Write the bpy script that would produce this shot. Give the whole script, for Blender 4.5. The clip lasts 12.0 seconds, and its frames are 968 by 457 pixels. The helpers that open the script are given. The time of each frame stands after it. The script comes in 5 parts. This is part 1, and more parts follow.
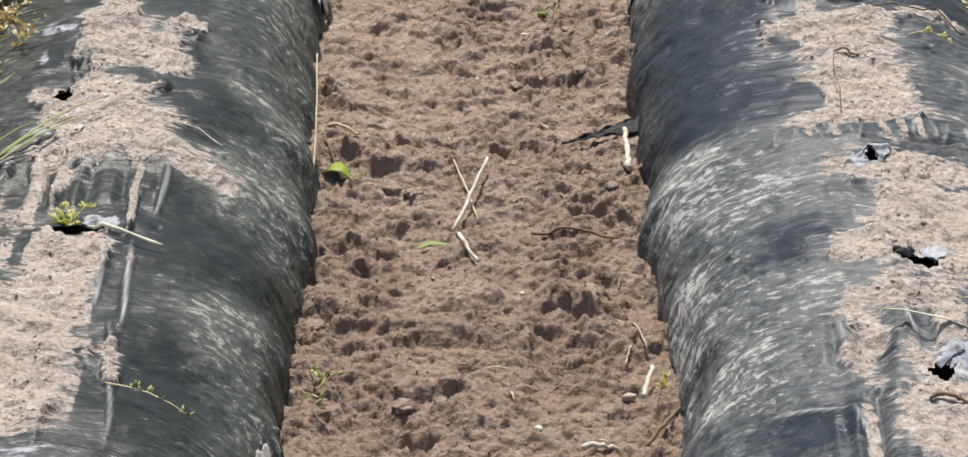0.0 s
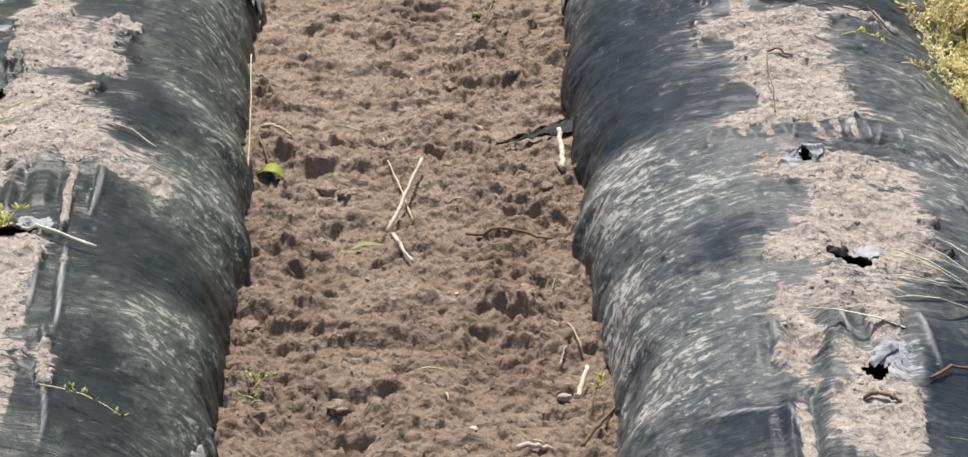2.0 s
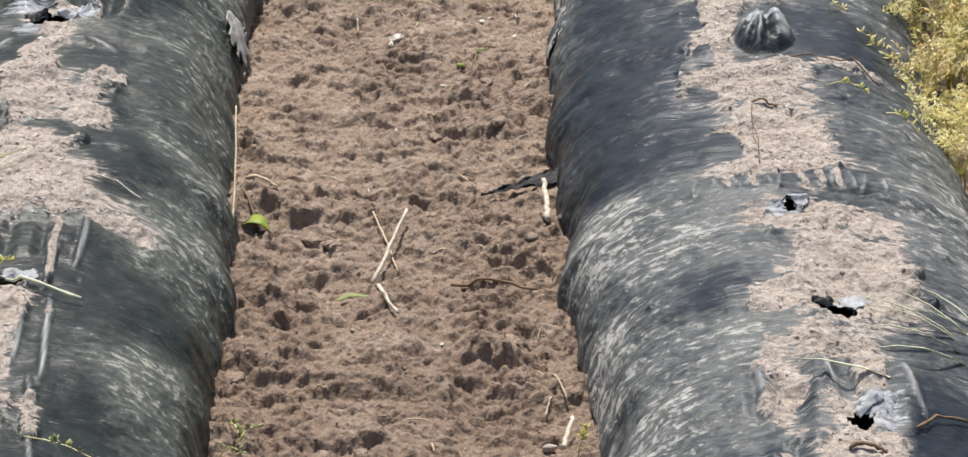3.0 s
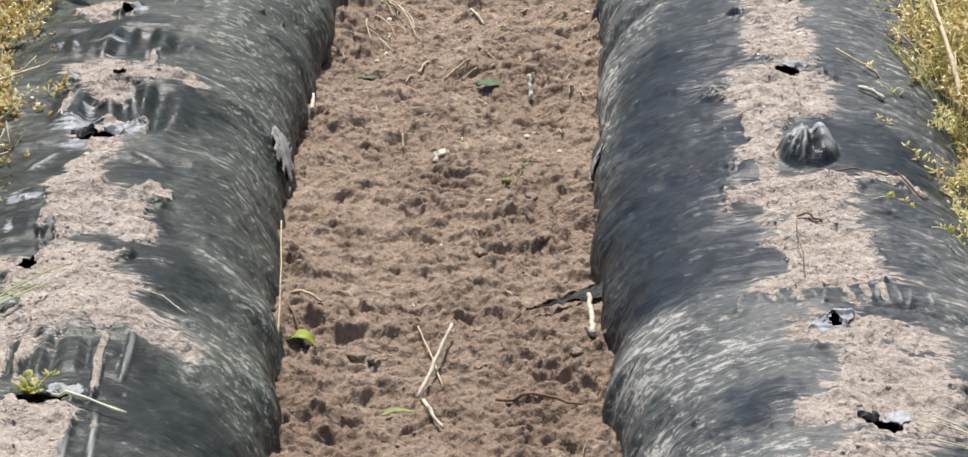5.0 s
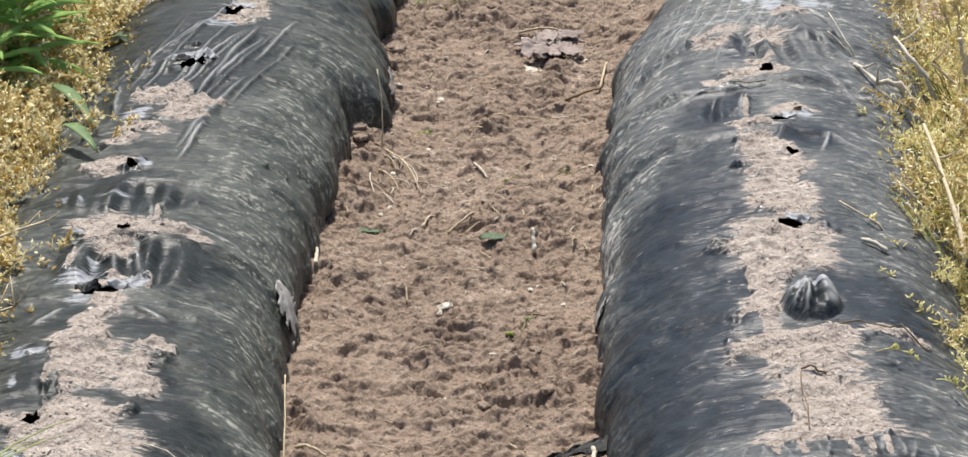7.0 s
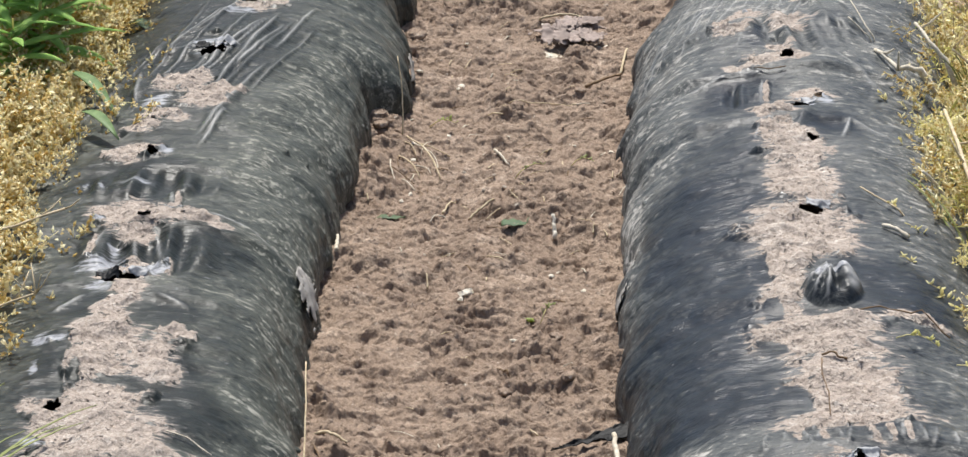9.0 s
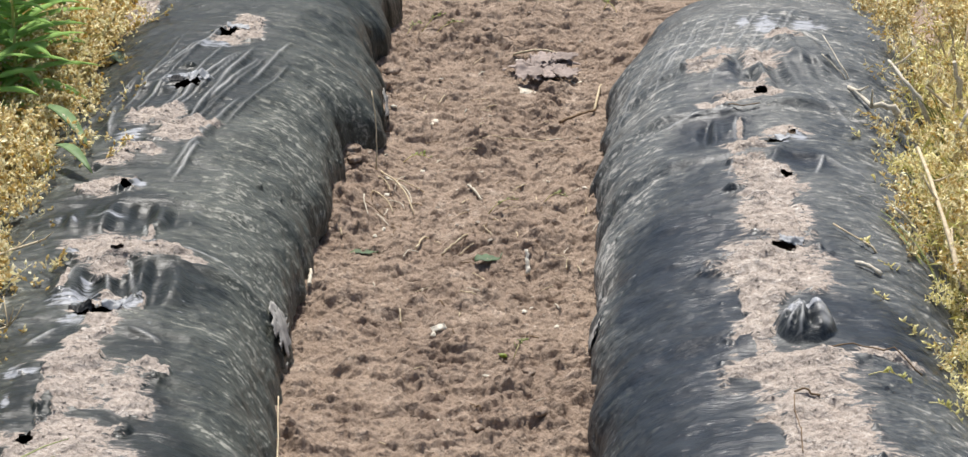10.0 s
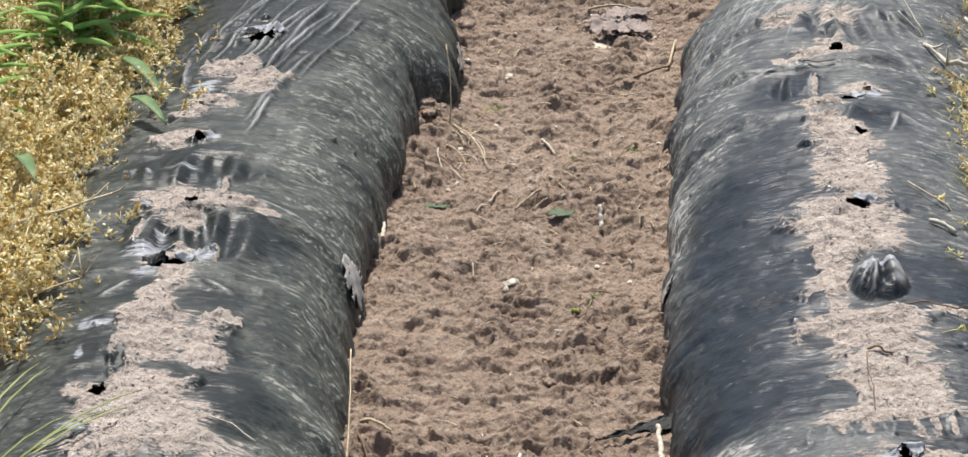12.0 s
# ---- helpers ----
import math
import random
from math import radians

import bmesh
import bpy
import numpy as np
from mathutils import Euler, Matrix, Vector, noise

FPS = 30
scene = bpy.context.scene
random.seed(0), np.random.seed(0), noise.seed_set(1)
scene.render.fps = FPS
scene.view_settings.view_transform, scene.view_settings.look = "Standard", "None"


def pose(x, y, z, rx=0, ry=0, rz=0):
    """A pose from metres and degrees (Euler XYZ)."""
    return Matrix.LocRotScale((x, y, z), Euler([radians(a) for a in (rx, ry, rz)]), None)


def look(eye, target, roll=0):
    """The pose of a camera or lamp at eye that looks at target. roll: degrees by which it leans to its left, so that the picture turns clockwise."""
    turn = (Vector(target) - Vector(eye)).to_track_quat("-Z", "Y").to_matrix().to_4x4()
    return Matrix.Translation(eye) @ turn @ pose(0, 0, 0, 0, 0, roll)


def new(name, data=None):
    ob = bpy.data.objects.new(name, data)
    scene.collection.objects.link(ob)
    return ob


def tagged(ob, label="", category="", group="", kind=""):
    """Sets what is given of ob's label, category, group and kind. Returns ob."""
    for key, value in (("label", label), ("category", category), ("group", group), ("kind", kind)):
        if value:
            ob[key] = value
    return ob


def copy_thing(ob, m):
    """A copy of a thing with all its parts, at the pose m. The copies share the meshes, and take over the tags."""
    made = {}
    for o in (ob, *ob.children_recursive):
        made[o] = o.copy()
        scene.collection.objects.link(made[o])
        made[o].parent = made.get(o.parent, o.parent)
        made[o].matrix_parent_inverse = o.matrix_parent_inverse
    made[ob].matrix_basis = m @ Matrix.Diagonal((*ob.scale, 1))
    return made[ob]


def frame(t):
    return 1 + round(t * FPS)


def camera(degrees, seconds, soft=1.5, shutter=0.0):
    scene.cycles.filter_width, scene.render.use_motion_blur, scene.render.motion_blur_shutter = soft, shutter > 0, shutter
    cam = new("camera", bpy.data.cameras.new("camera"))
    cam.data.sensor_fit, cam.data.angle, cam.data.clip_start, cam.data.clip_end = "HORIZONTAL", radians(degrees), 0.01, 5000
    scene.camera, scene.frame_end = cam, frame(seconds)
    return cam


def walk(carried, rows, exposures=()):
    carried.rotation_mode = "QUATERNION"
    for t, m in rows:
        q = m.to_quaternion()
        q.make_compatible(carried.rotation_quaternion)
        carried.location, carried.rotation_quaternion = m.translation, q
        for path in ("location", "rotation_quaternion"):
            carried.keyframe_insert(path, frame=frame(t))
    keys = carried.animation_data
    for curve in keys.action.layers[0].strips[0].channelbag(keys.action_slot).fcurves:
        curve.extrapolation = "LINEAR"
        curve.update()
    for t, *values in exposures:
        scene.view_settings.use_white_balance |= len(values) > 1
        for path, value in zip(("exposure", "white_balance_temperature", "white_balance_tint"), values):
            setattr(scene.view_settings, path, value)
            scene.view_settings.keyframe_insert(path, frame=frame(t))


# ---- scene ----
cam = camera(16.0, 12.0, soft=1.35)
EYE = (0.0, 0.0, 2.2)
# seconds, pitch, yaw to the left, roll (degrees); the camera turns where it is
PATH = [
    (0, -27.051, 1.282, 0.03),
    (0.2, -27.215, 1.222, 0.09),
    (0.5, -27.224, 1.087, 0.18),
    (0.7, -27.143, 0.863, 0.25),
    (1, -27.096, 0.591, 0.37),
    (1.5, -27.038, 0.315, 0.42),
    (2, -27.037, 0.059, 0.48),
    (2.5, -27.021, -0.116, 0.51),
    (2.8, -26.772, -0.221, 0.54),
    (3, -26.189, -0.211, 0.49),
    (3.2, -25.754, -0.174, 0.52),
    (4.8, -25.109, 0.517, 0.19),
    (5, -24.284, 0.627, 0.10),
    (5.2, -23.084, 0.721, 0.02),
    (5.5, -22.143, 0.723, -0.00),
    (6, -21.933, 0.710, -0.03),
    (6.5, -21.786, 0.690, -0.06),
    (7, -21.731, 0.694, -0.12),
    (8.8, -22.178, 1.033, -0.38),
    (9, -21.955, 1.062, -0.34),
    (9.2, -21.624, 1.104, -0.24),
    (9.5, -21.336, 0.945, -0.01),
    (9.8, -21.234, 0.717, 0.15),
    (10, -21.369, 0.584, 0.11),
    (10.2, -21.588, 0.572, 0.17),
    (10.5, -21.878, 0.521, 0.32),
    (11, -21.953, 0.301, 0.48),
    (11.2, -21.928, 0.436, 0.48),
    (11.5, -22.000, 0.790, 0.31),
    (11.7, -22.049, 1.042, 0.19),
    (12, -22.127, 1.896, 0.06),
]


def aim(pitch, yaw):
    p, w = radians(pitch), radians(yaw)
    return (EYE[0] - 5 * math.sin(w) * math.cos(p), EYE[1] + 5 * math.cos(w) * math.cos(p), EYE[2] + 5 * math.sin(p))


walk(cam, [(t, look(EYE, aim(pitch, yaw), roll)) for t, pitch, yaw, roll in PATH])

# ---- light: hazy sun from high beyond the beds, open sky ----
SUN_DIR = Vector((-0.06, 0.43, 0.86)).normalized()
world = bpy.data.worlds.new("sky")
scene.world = world
world.use_nodes = True
wn = world.node_tree
sky = wn.nodes.new("ShaderNodeTexSky")
sky.sky_type, sky.sun_disc = "NISHITA", False
sky.sun_elevation, sky.sun_rotation = math.asin(SUN_DIR.z), math.atan2(SUN_DIR.x, SUN_DIR.y)
sky.dust_density, sky.air_density = 3.0, 1.0
wn.links.new(sky.outputs[0], wn.nodes["Background"].inputs[0])
wn.nodes["Background"].inputs[1].default_value = 0.105
lamp = bpy.data.lights.new("sun", "SUN")
lamp.energy, lamp.angle, lamp.color = 5.0, radians(5), (1.0, 0.97, 0.92)
sun = new("sun", lamp)
sun.matrix_world = look(SUN_DIR * 20, (0, 0, 0))
scene.view_settings.exposure = 0.35

# ---- plan of the two beds and the furrow between them (metres) ----
KNOT_Y = (3.0, 3.6, 4.2, 4.8, 5.3, 5.8, 6.3, 7.0)
CREST_L = (-0.62, -0.625, -0.63, -0.642, -0.645, -0.59, -0.55, -0.55)
CREST_R = (0.45, 0.45, 0.437, 0.42, 0.43, 0.44, 0.50, 0.56)
BED_HIGH, BED_HALF = 0.18, 0.295
rng = np.random.default_rng(7)


# ---- noise on arrays ----
def _hash(ix, iy, seed):
    h = (ix.astype(np.int64) * 374761393 + iy.astype(np.int64) * 668265263 + seed * 982451653) & 0x7FFFFFFF
    h = ((h ^ (h >> 13)) * 1274126177) & 0x7FFFFFFF
    return ((h ^ (h >> 16)) & 0xFFFFFF) / float(0xFFFFFF)


def grad_noise(x, y, seed=0):
    """Smooth noise, about -1 to 1."""
    ix, iy = np.floor(x), np.floor(y)
    fx, fy = x - ix, y - iy
    sx, sy = fx * fx * fx * (fx * (fx * 6 - 15) + 10), fy * fy * fy * (fy * (fy * 6 - 15) + 10)

    def corner(dx, dy):
        a = _hash(ix + dx, iy + dy, seed) * 2 * np.pi
        return np.cos(a) * (fx - dx) + np.sin(a) * (fy - dy)

    low = corner(0, 0) * (1 - sx) + corner(1, 0) * sx
    high = corner(0, 1) * (1 - sx) + corner(1, 1) * sx
    return (low * (1 - sy) + high * sy) * 1.5


def fbm(x, y, seed=0, octaves=4, gain=0.5):
    total, amp = 0.0, 1.0
    for n in range(octaves):
        total = total + amp * grad_noise(x * 2**n + 17.3 * n, y * 2**n - 9.1 * n, seed + n)
        amp *= gain
    return total


def lumps(x, y, cell, seed, fill=0.7, power=1.0, lean=0.0):
    """Heights of rounded, uneven clods strewn on a jittered grid, 0 to about 0.5, in cells.

    A low power gives flat tops and steep sides; lean tips each clod its own way."""
    gx, gy = x / cell, y / cell
    ix, iy = np.floor(gx), np.floor(gy)
    best = np.zeros_like(gx)
    for dx in (-1, 0, 1):
        for dy in (-1, 0, 1):
            cx, cy = ix + dx, iy + dy
            px, py = cx + _hash(cx, cy, seed), cy + _hash(cx, cy, seed + 1)
            r = 0.25 + 0.5 * _hash(cx, cy, seed + 2)
            r = np.where(_hash(cx, cy, seed + 3) < fill, r, 0.01)
            flat = 0.5 + 0.7 * _hash(cx, cy, seed + 4)
            turn = _hash(cx, cy, seed + 5) * np.pi
            ox, oy = gx - px, gy - py
            qx, qy = ox * np.cos(turn) + oy * np.sin(turn), (oy * np.cos(turn) - ox * np.sin(turn)) * 1.4
            body = np.maximum(0, 1 - (qx * qx + qy * qy) / (r * r)) ** power * r * flat * 0.9
            if lean:
                body = body * (1 + lean * (qx * np.cos(6 * turn) + qy * np.sin(6 * turn)) / r)
            best = np.maximum(best, body)
    return best


def step(a, b, v):
    k = np.clip((v - a) / (b - a), 0, 1)
    return k * k * (3 - 2 * k)


def ledges(v, soft=0.28):
    """Turns smooth heights into crusts with small steps between them."""
    n = np.floor(v)
    return n + step(0.5 - soft / 2, 0.5 + soft / 2, v - n)


def crest(side, y):
    """The x of a bed's crest, smoothed between the knots."""
    line = CREST_L if side == "L" else CREST_R
    total = 0.0
    for d in (-0.2, -0.1, 0.0, 0.1, 0.2):
        total = total + np.interp(np.asarray(y) + d, KNOT_Y, line)
    return total / 5


# ---- materials ----
def material(name):
    m = bpy.data.materials.new(name)
    m.use_nodes = True
    nt = m.node_tree
    return m, nt, nt.nodes["Principled BSDF"]


def node(nt, kind, **settings):
    n = nt.nodes.new(kind)
    for key, value in settings.items():
        n.inputs[key].default_value = value
    return n


def noise_node(nt, co, scale, detail=4.0, rough=0.6, stretch=None):
    if stretch:
        mp = node(nt, "ShaderNodeMapping", Scale=stretch)
        nt.links.new(co, mp.inputs["Vector"])
        co = mp.outputs[0]
    n = node(nt, "ShaderNodeTexNoise", Scale=scale, Detail=detail, Roughness=rough)
    nt.links.new(co, n.inputs["Vector"])
    return n.outputs["Fac"]


def ramp(nt, fac, stops):
    r = nt.nodes.new("ShaderNodeValToRGB")
    el = r.color_ramp.elements
    while len(el) < len(stops):
        el.new(0.5)
    for e, (pos, col) in zip(el, stops):
        e.position, e.color = pos, (*col, 1) if len(col) == 3 else col
    nt.links.new(fac, r.inputs[0])
    return r.outputs[0]


def maths(nt, op, a, b=None, clamp=False):
    n = nt.nodes.new("ShaderNodeMath")
    n.operation, n.use_clamp = op, clamp
    for i, v in enumerate((a, b)):
        if v is None:
            continue
        if isinstance(v, (int, float)):
            n.inputs[i].default_value = v
        else:
            nt.links.new(v, n.inputs[i])
    return n.outputs[0]


def mix_col(nt, fac, a, b, blend="MIX"):
    n = nt.nodes.new("ShaderNodeMix")
    n.data_type, n.blend_type = "RGBA", blend
    for i, v in ((0, fac), (6, a), (7, b)):
        if isinstance(v, (int, float)):
            n.inputs[i].default_value = v
        elif isinstance(v, tuple):
            n.inputs[i].default_value = (*v, 1)
        else:
            nt.links.new(v, n.inputs[i])
    return n.outputs[2]


def bump(nt, height, strength, distance, target):
    b = node(nt, "ShaderNodeBump", Strength=strength, Distance=distance)
    nt.links.new(height, b.inputs["Height"])
    nt.links.new(b.outputs[0], target.inputs["Normal"])
    return b


def attr(nt, name, out="Fac"):
    a = nt.nodes.new("ShaderNodeAttribute")
    a.attribute_name = name
    return a.outputs[out]


def soil_colours(nt, co, dark, mid, pale, patch=38.0):
    """Dry crumbly earth: broad damp and dry areas, crumbs of several tones, grains, pale specks."""
    broad = noise_node(nt, co, 6.0, 3, 0.6)
    crumb = noise_node(nt, co, patch, 8, 0.78)
    fine = noise_node(nt, co, 170.0, 4, 0.7)
    tone = maths(nt, "ADD", maths(nt, "MULTIPLY", broad, 0.22), maths(nt, "MULTIPLY", crumb, 0.48))
    tone = maths(nt, "ADD", tone, maths(nt, "MULTIPLY", noise_node(nt, co, 15.0, 5, 0.65), 0.30))
    col = ramp(nt, tone, [(0.36, dark), (0.47, mid), (0.53, mid), (0.63, pale)])
    grain = ramp(nt, fine, [(0.3, (0.68, 0.66, 0.64)), (0.5, (1, 1, 1)), (0.75, (1.24, 1.24, 1.24))])
    col = mix_col(nt, 1.0, col, grain, "MULTIPLY")
    speck = ramp(nt, noise_node(nt, co, 150.0, 2, 0.5), [(0.70, (0, 0, 0)), (0.74, (1, 1, 1))])
    grains = []
    warp = node(nt, "ShaderNodeVectorMath")
    warp.operation = "MULTIPLY_ADD"
    wob = node(nt, "ShaderNodeTexNoise", Scale=70.0, Detail=3.0)
    nt.links.new(co, wob.inputs["Vector"])
    nt.links.new(wob.outputs["Color"], warp.inputs[0])
    warp.inputs[1].default_value = (0.02, 0.02, 0.02)
    nt.links.new(co, warp.inputs[2])
    for scale in (70.0, 165.0):
        v = node(nt, "ShaderNodeTexVoronoi", Scale=scale)
        nt.links.new(warp.outputs[0], v.inputs["Vector"])
        grains.append(v.outputs["Distance"])
    lumpy = maths(nt, "ADD", maths(nt, "MULTIPLY", grains[0], -0.9), maths(nt, "MULTIPLY", grains[1], -0.4))
    relief = maths(nt, "ADD", lumpy, maths(nt, "ADD", maths(nt, "MULTIPLY", fine, 0.5), maths(nt, "MULTIPLY", crumb, 1.3)))
    return mix_col(nt, maths(nt, "MULTIPLY", speck, 0.5), col, (0.55, 0.50, 0.43)), relief


def make_soil(name, dark, mid, pale):
    m, nt, b = material(name)
    co = nt.nodes.new("ShaderNodeTexCoord").outputs["Object"]
    col, fine = soil_colours(nt, co, dark, mid, pale)
    damp = attr(nt, "damp")
    col = mix_col(nt, maths(nt, "MULTIPLY", damp, 0.5, True), col, (0.16, 0.108, 0.078))
    nt.links.new(col, b.inputs["Base Color"])
    b.inputs["Roughness"].default_value = 0.95
    b.inputs["Specular IOR Level"].default_value = 0.2
    bump(nt, maths(nt, "ADD", fine, maths(nt, "MULTIPLY", noise_node(nt, co, 420.0, 3, 0.6), 0.25)), 0.8, 0.0045, b)
    return m


SOIL = make_soil("furrow_soil", (0.142, 0.098, 0.071), (0.268, 0.203, 0.154), (0.44, 0.356, 0.284))
DRY_CRUMB = make_soil("dry_crumbs", (0.25, 0.205, 0.17), (0.35, 0.30, 0.26), (0.46, 0.41, 0.365))
CRUMB = make_soil("soil_crumbs", (0.195, 0.143, 0.108), (0.295, 0.228, 0.176), (0.42, 0.345, 0.28))


def make_film(name, base, veil_tone, sheen, streak_tone, wiped, hairy):
    """Black mulch film: scuffed by dust in fine streaks round the bed, with dry earth lying on top of it."""
    m, nt, b = material(name)
    co = attr(nt, "sheet", "Vector")
    obj = nt.nodes.new("ShaderNodeTexCoord").outputs["Object"]
    soil, dust = attr(nt, "soil"), attr(nt, "dust")
    # streaks wander a little
    wob = node(nt, "ShaderNodeTexNoise", Scale=9.0, Detail=3.0, Roughness=0.6)
    nt.links.new(co, wob.inputs["Vector"])
    warp = node(nt, "ShaderNodeVectorMath")
    warp.operation = "MULTIPLY_ADD"
    nt.links.new(wob.outputs["Color"], warp.inputs[0])
    warp.inputs[1].default_value = (0.03, 0.05, 0.0)
    nt.links.new(co, warp.inputs[2])
    cw = warp.outputs[0]
    # earth lying on the film, broken at its edges into crumbs and strips
    edge = noise_node(nt, co, 14.0, 8, 0.75, (1.5, 2.4, 1))
    chips = noise_node(nt, cw, 1.0, 5, 0.7, (38.0, 95.0, 1))
    cover = maths(nt, "ADD", soil, maths(nt, "MULTIPLY", maths(nt, "SUBTRACT", edge, 0.5), 1.15))
    cover = maths(nt, "ADD", cover, maths(nt, "MULTIPLY", maths(nt, "SUBTRACT", chips, 0.5), 2.1))
    near = ramp(nt, cover, [(0.28, (0, 0, 0)), (0.50, (0.42, 0.42, 0.42))])
    cover = ramp(nt, cover, [(0.49, (0, 0, 0)), (0.525, (1, 1, 1))])
    # dust in streaks and mottles, thick in some regions and wiped off in others
    fine = noise_node(nt, cw, 1.0, 8, 0.80, (50.0, 84.0, 1))
    broad = noise_node(nt, cw, 1.0, 5, 0.70, (10.0, 36.0, 1))
    mottle = noise_node(nt, cw, 1.0, 6, 0.78, (62.0, 90.0, 1))
    patch = noise_node(nt, co, 4.2, 4, 0.62, (1.2, 0.9, 1))
    place = maths(nt, "ADD", maths(nt, "MULTIPLY", maths(nt, "SUBTRACT", patch, 0.5), 0.22), maths(nt, "SUBTRACT", maths(nt, "MULTIPLY", dust, 0.11), wiped))
    grainy = maths(nt, "ADD", maths(nt, "MULTIPLY", fine, hairy), maths(nt, "ADD", maths(nt, "MULTIPLY", mottle, 1.47 - hairy), maths(nt, "MULTIPLY", broad, 0.50)))
    mark = maths(nt, "ADD", maths(nt, "SUBTRACT", grainy, 0.485), place)
    scuff = ramp(nt, mark, [(0.605, (0, 0, 0)), (0.635, (0.45,) * 3), (0.665, (0.92,) * 3), (0.74, (1, 1, 1))])
    veil = ramp(nt, maths(nt, "ADD", maths(nt, "MULTIPLY", broad, 0.25), maths(nt, "ADD", maths(nt, "ADD", maths(nt, "MULTIPLY", fine, 0.25), maths(nt, "MULTIPLY", mottle, 0.50)), place)), [(0.42, (0.0,) * 3), (0.50, (0.24,) * 3), (0.60, (0.95,) * 3)])
    film_col = ramp(nt, noise_node(nt, co, 28.0, 4, 0.6), [(0.3, base), (0.7, tuple(2.0 * c for c in base))])
    film_col = mix_col(nt, veil, film_col, veil_tone)
    plain_film = maths(nt, "ADD", maths(nt, "MULTIPLY", dust, 0.62), 0.30)
    shown = maths(nt, "MINIMUM", maths(nt, "MAXIMUM", plain_film, 0.18), 0.88)
    film_col = mix_col(nt, maths(nt, "MULTIPLY", scuff, shown), film_col, streak_tone)
    film_col = mix_col(nt, near, film_col, (0.25, 0.235, 0.22))
    # highlights along the pleats, painted into the film's colour
    film_col = mix_col(nt, attr(nt, "glint"), film_col, (0.46, 0.46, 0.45))
    # lone flakes of dried mud
    flake = ramp(nt, maths(nt, "ADD", noise_node(nt, cw, 1.0, 5, 0.7, (50.0, 80.0, 1)), maths(nt, "MULTIPLY", dust, 0.04)), [(0.69, (0, 0, 0)), (0.71, (1, 1, 1))])
    film_col = mix_col(nt, maths(nt, "MULTIPLY", flake, 0.5), film_col, (0.44, 0.42, 0.385))
    # sky reflection on glossy film, painted as a pale bluish tint
    sky_sheen = maths(nt, "ADD", attr(nt, "pale"), maths(nt, "MULTIPLY", maths(nt, "SUBTRACT", chips, 0.5), 3.0))
    film_col = mix_col(nt, ramp(nt, sky_sheen, [(0.42, (0, 0, 0)), (0.85, (0.8, 0.8, 0.8))]), film_col, (0.36, 0.372, 0.40))
    earth, grain = soil_colours(nt, obj, (0.21, 0.172, 0.146), (0.39, 0.336, 0.292), (0.56, 0.506, 0.455), 60.0)
    nt.links.new(mix_col(nt, cover, film_col, earth), b.inputs["Base Color"])
    gloss = ramp(nt, mark, [(0.36, (0.30,) * 3), (0.54, (0.42,) * 3), (0.66, (0.75,) * 3)])
    nt.links.new(mix_col(nt, cover, gloss, (0.95, 0.95, 0.95)), b.inputs["Roughness"])
    nt.links.new(mix_col(nt, cover, (sheen, sheen, sheen), (0.12, 0.12, 0.12)), b.inputs["Specular IOR Level"])
    # small creases of the film, and the grain of the earth
    crease = maths(nt, "ADD", maths(nt, "MULTIPLY", noise_node(nt, cw, 1.0, 5, 0.65, (11.0, 60.0, 1)), 0.7), maths(nt, "MULTIPLY", noise_node(nt, co, 30.0, 5, 0.65), 0.45))
    crease = maths(nt, "ADD", crease, maths(nt, "MULTIPLY", scuff, 0.10))
    relief = nt.nodes.new("ShaderNodeMix")
    nt.links.new(cover, relief.inputs[0])
    nt.links.new(crease, relief.inputs[2])
    nt.links.new(maths(nt, "ADD", grain, 0.35), relief.inputs[3])
    bump(nt, relief.outputs[0], 0.8, 0.006, b)
    return m


FILM_L = make_film("mulch_film_olive_dust", (0.008, 0.010, 0.009), (0.087, 0.094, 0.081), 0.18, (0.29, 0.287, 0.25), 0.036, 0.42)
FILM_R = make_film("mulch_film_grey_dust", (0.008, 0.011, 0.015), (0.116, 0.122, 0.117), 0.18, (0.43, 0.415, 0.385), 0.0, 0.70)


def plain(name, low, high, rough=0.7, scale=40.0, spec=0.3, stretch=None, island=0.0, thin=0.0):
    """A surface whose colour wanders between two tones, with some relief."""
    m, nt, b = material(name)
    co = nt.nodes.new("ShaderNodeTexCoord").outputs["Object"]
    fac = noise_node(nt, co, scale, 4, 0.6, stretch)
    if island:
        geo = nt.nodes.new("ShaderNodeNewGeometry").outputs["Random Per Island"]
        fac = maths(nt, "ADD", maths(nt, "MULTIPLY", fac, 1 - island), maths(nt, "MULTIPLY", geo, island))
    col = ramp(nt, fac, [(0.25, low), (0.75, high)])
    nt.links.new(col, b.inputs["Base Color"])
    b.inputs["Roughness"].default_value = rough
    b.inputs["Specular IOR Level"].default_value = spec
    bump(nt, noise_node(nt, co, scale * 3, 3, 0.6), 0.3, 0.002, b)
    if thin:
        glow = nt.nodes.new("ShaderNodeBsdfTranslucent")
        nt.links.new(col, glow.inputs[0])
        mixer = node(nt, "ShaderNodeMixShader", Fac=thin)
        nt.links.new(b.outputs[0], mixer.inputs[1])
        nt.links.new(glow.outputs[0], mixer.inputs[2])
        nt.links.new(mixer.outputs[0], nt.nodes["Material Output"].inputs[0])
    return m


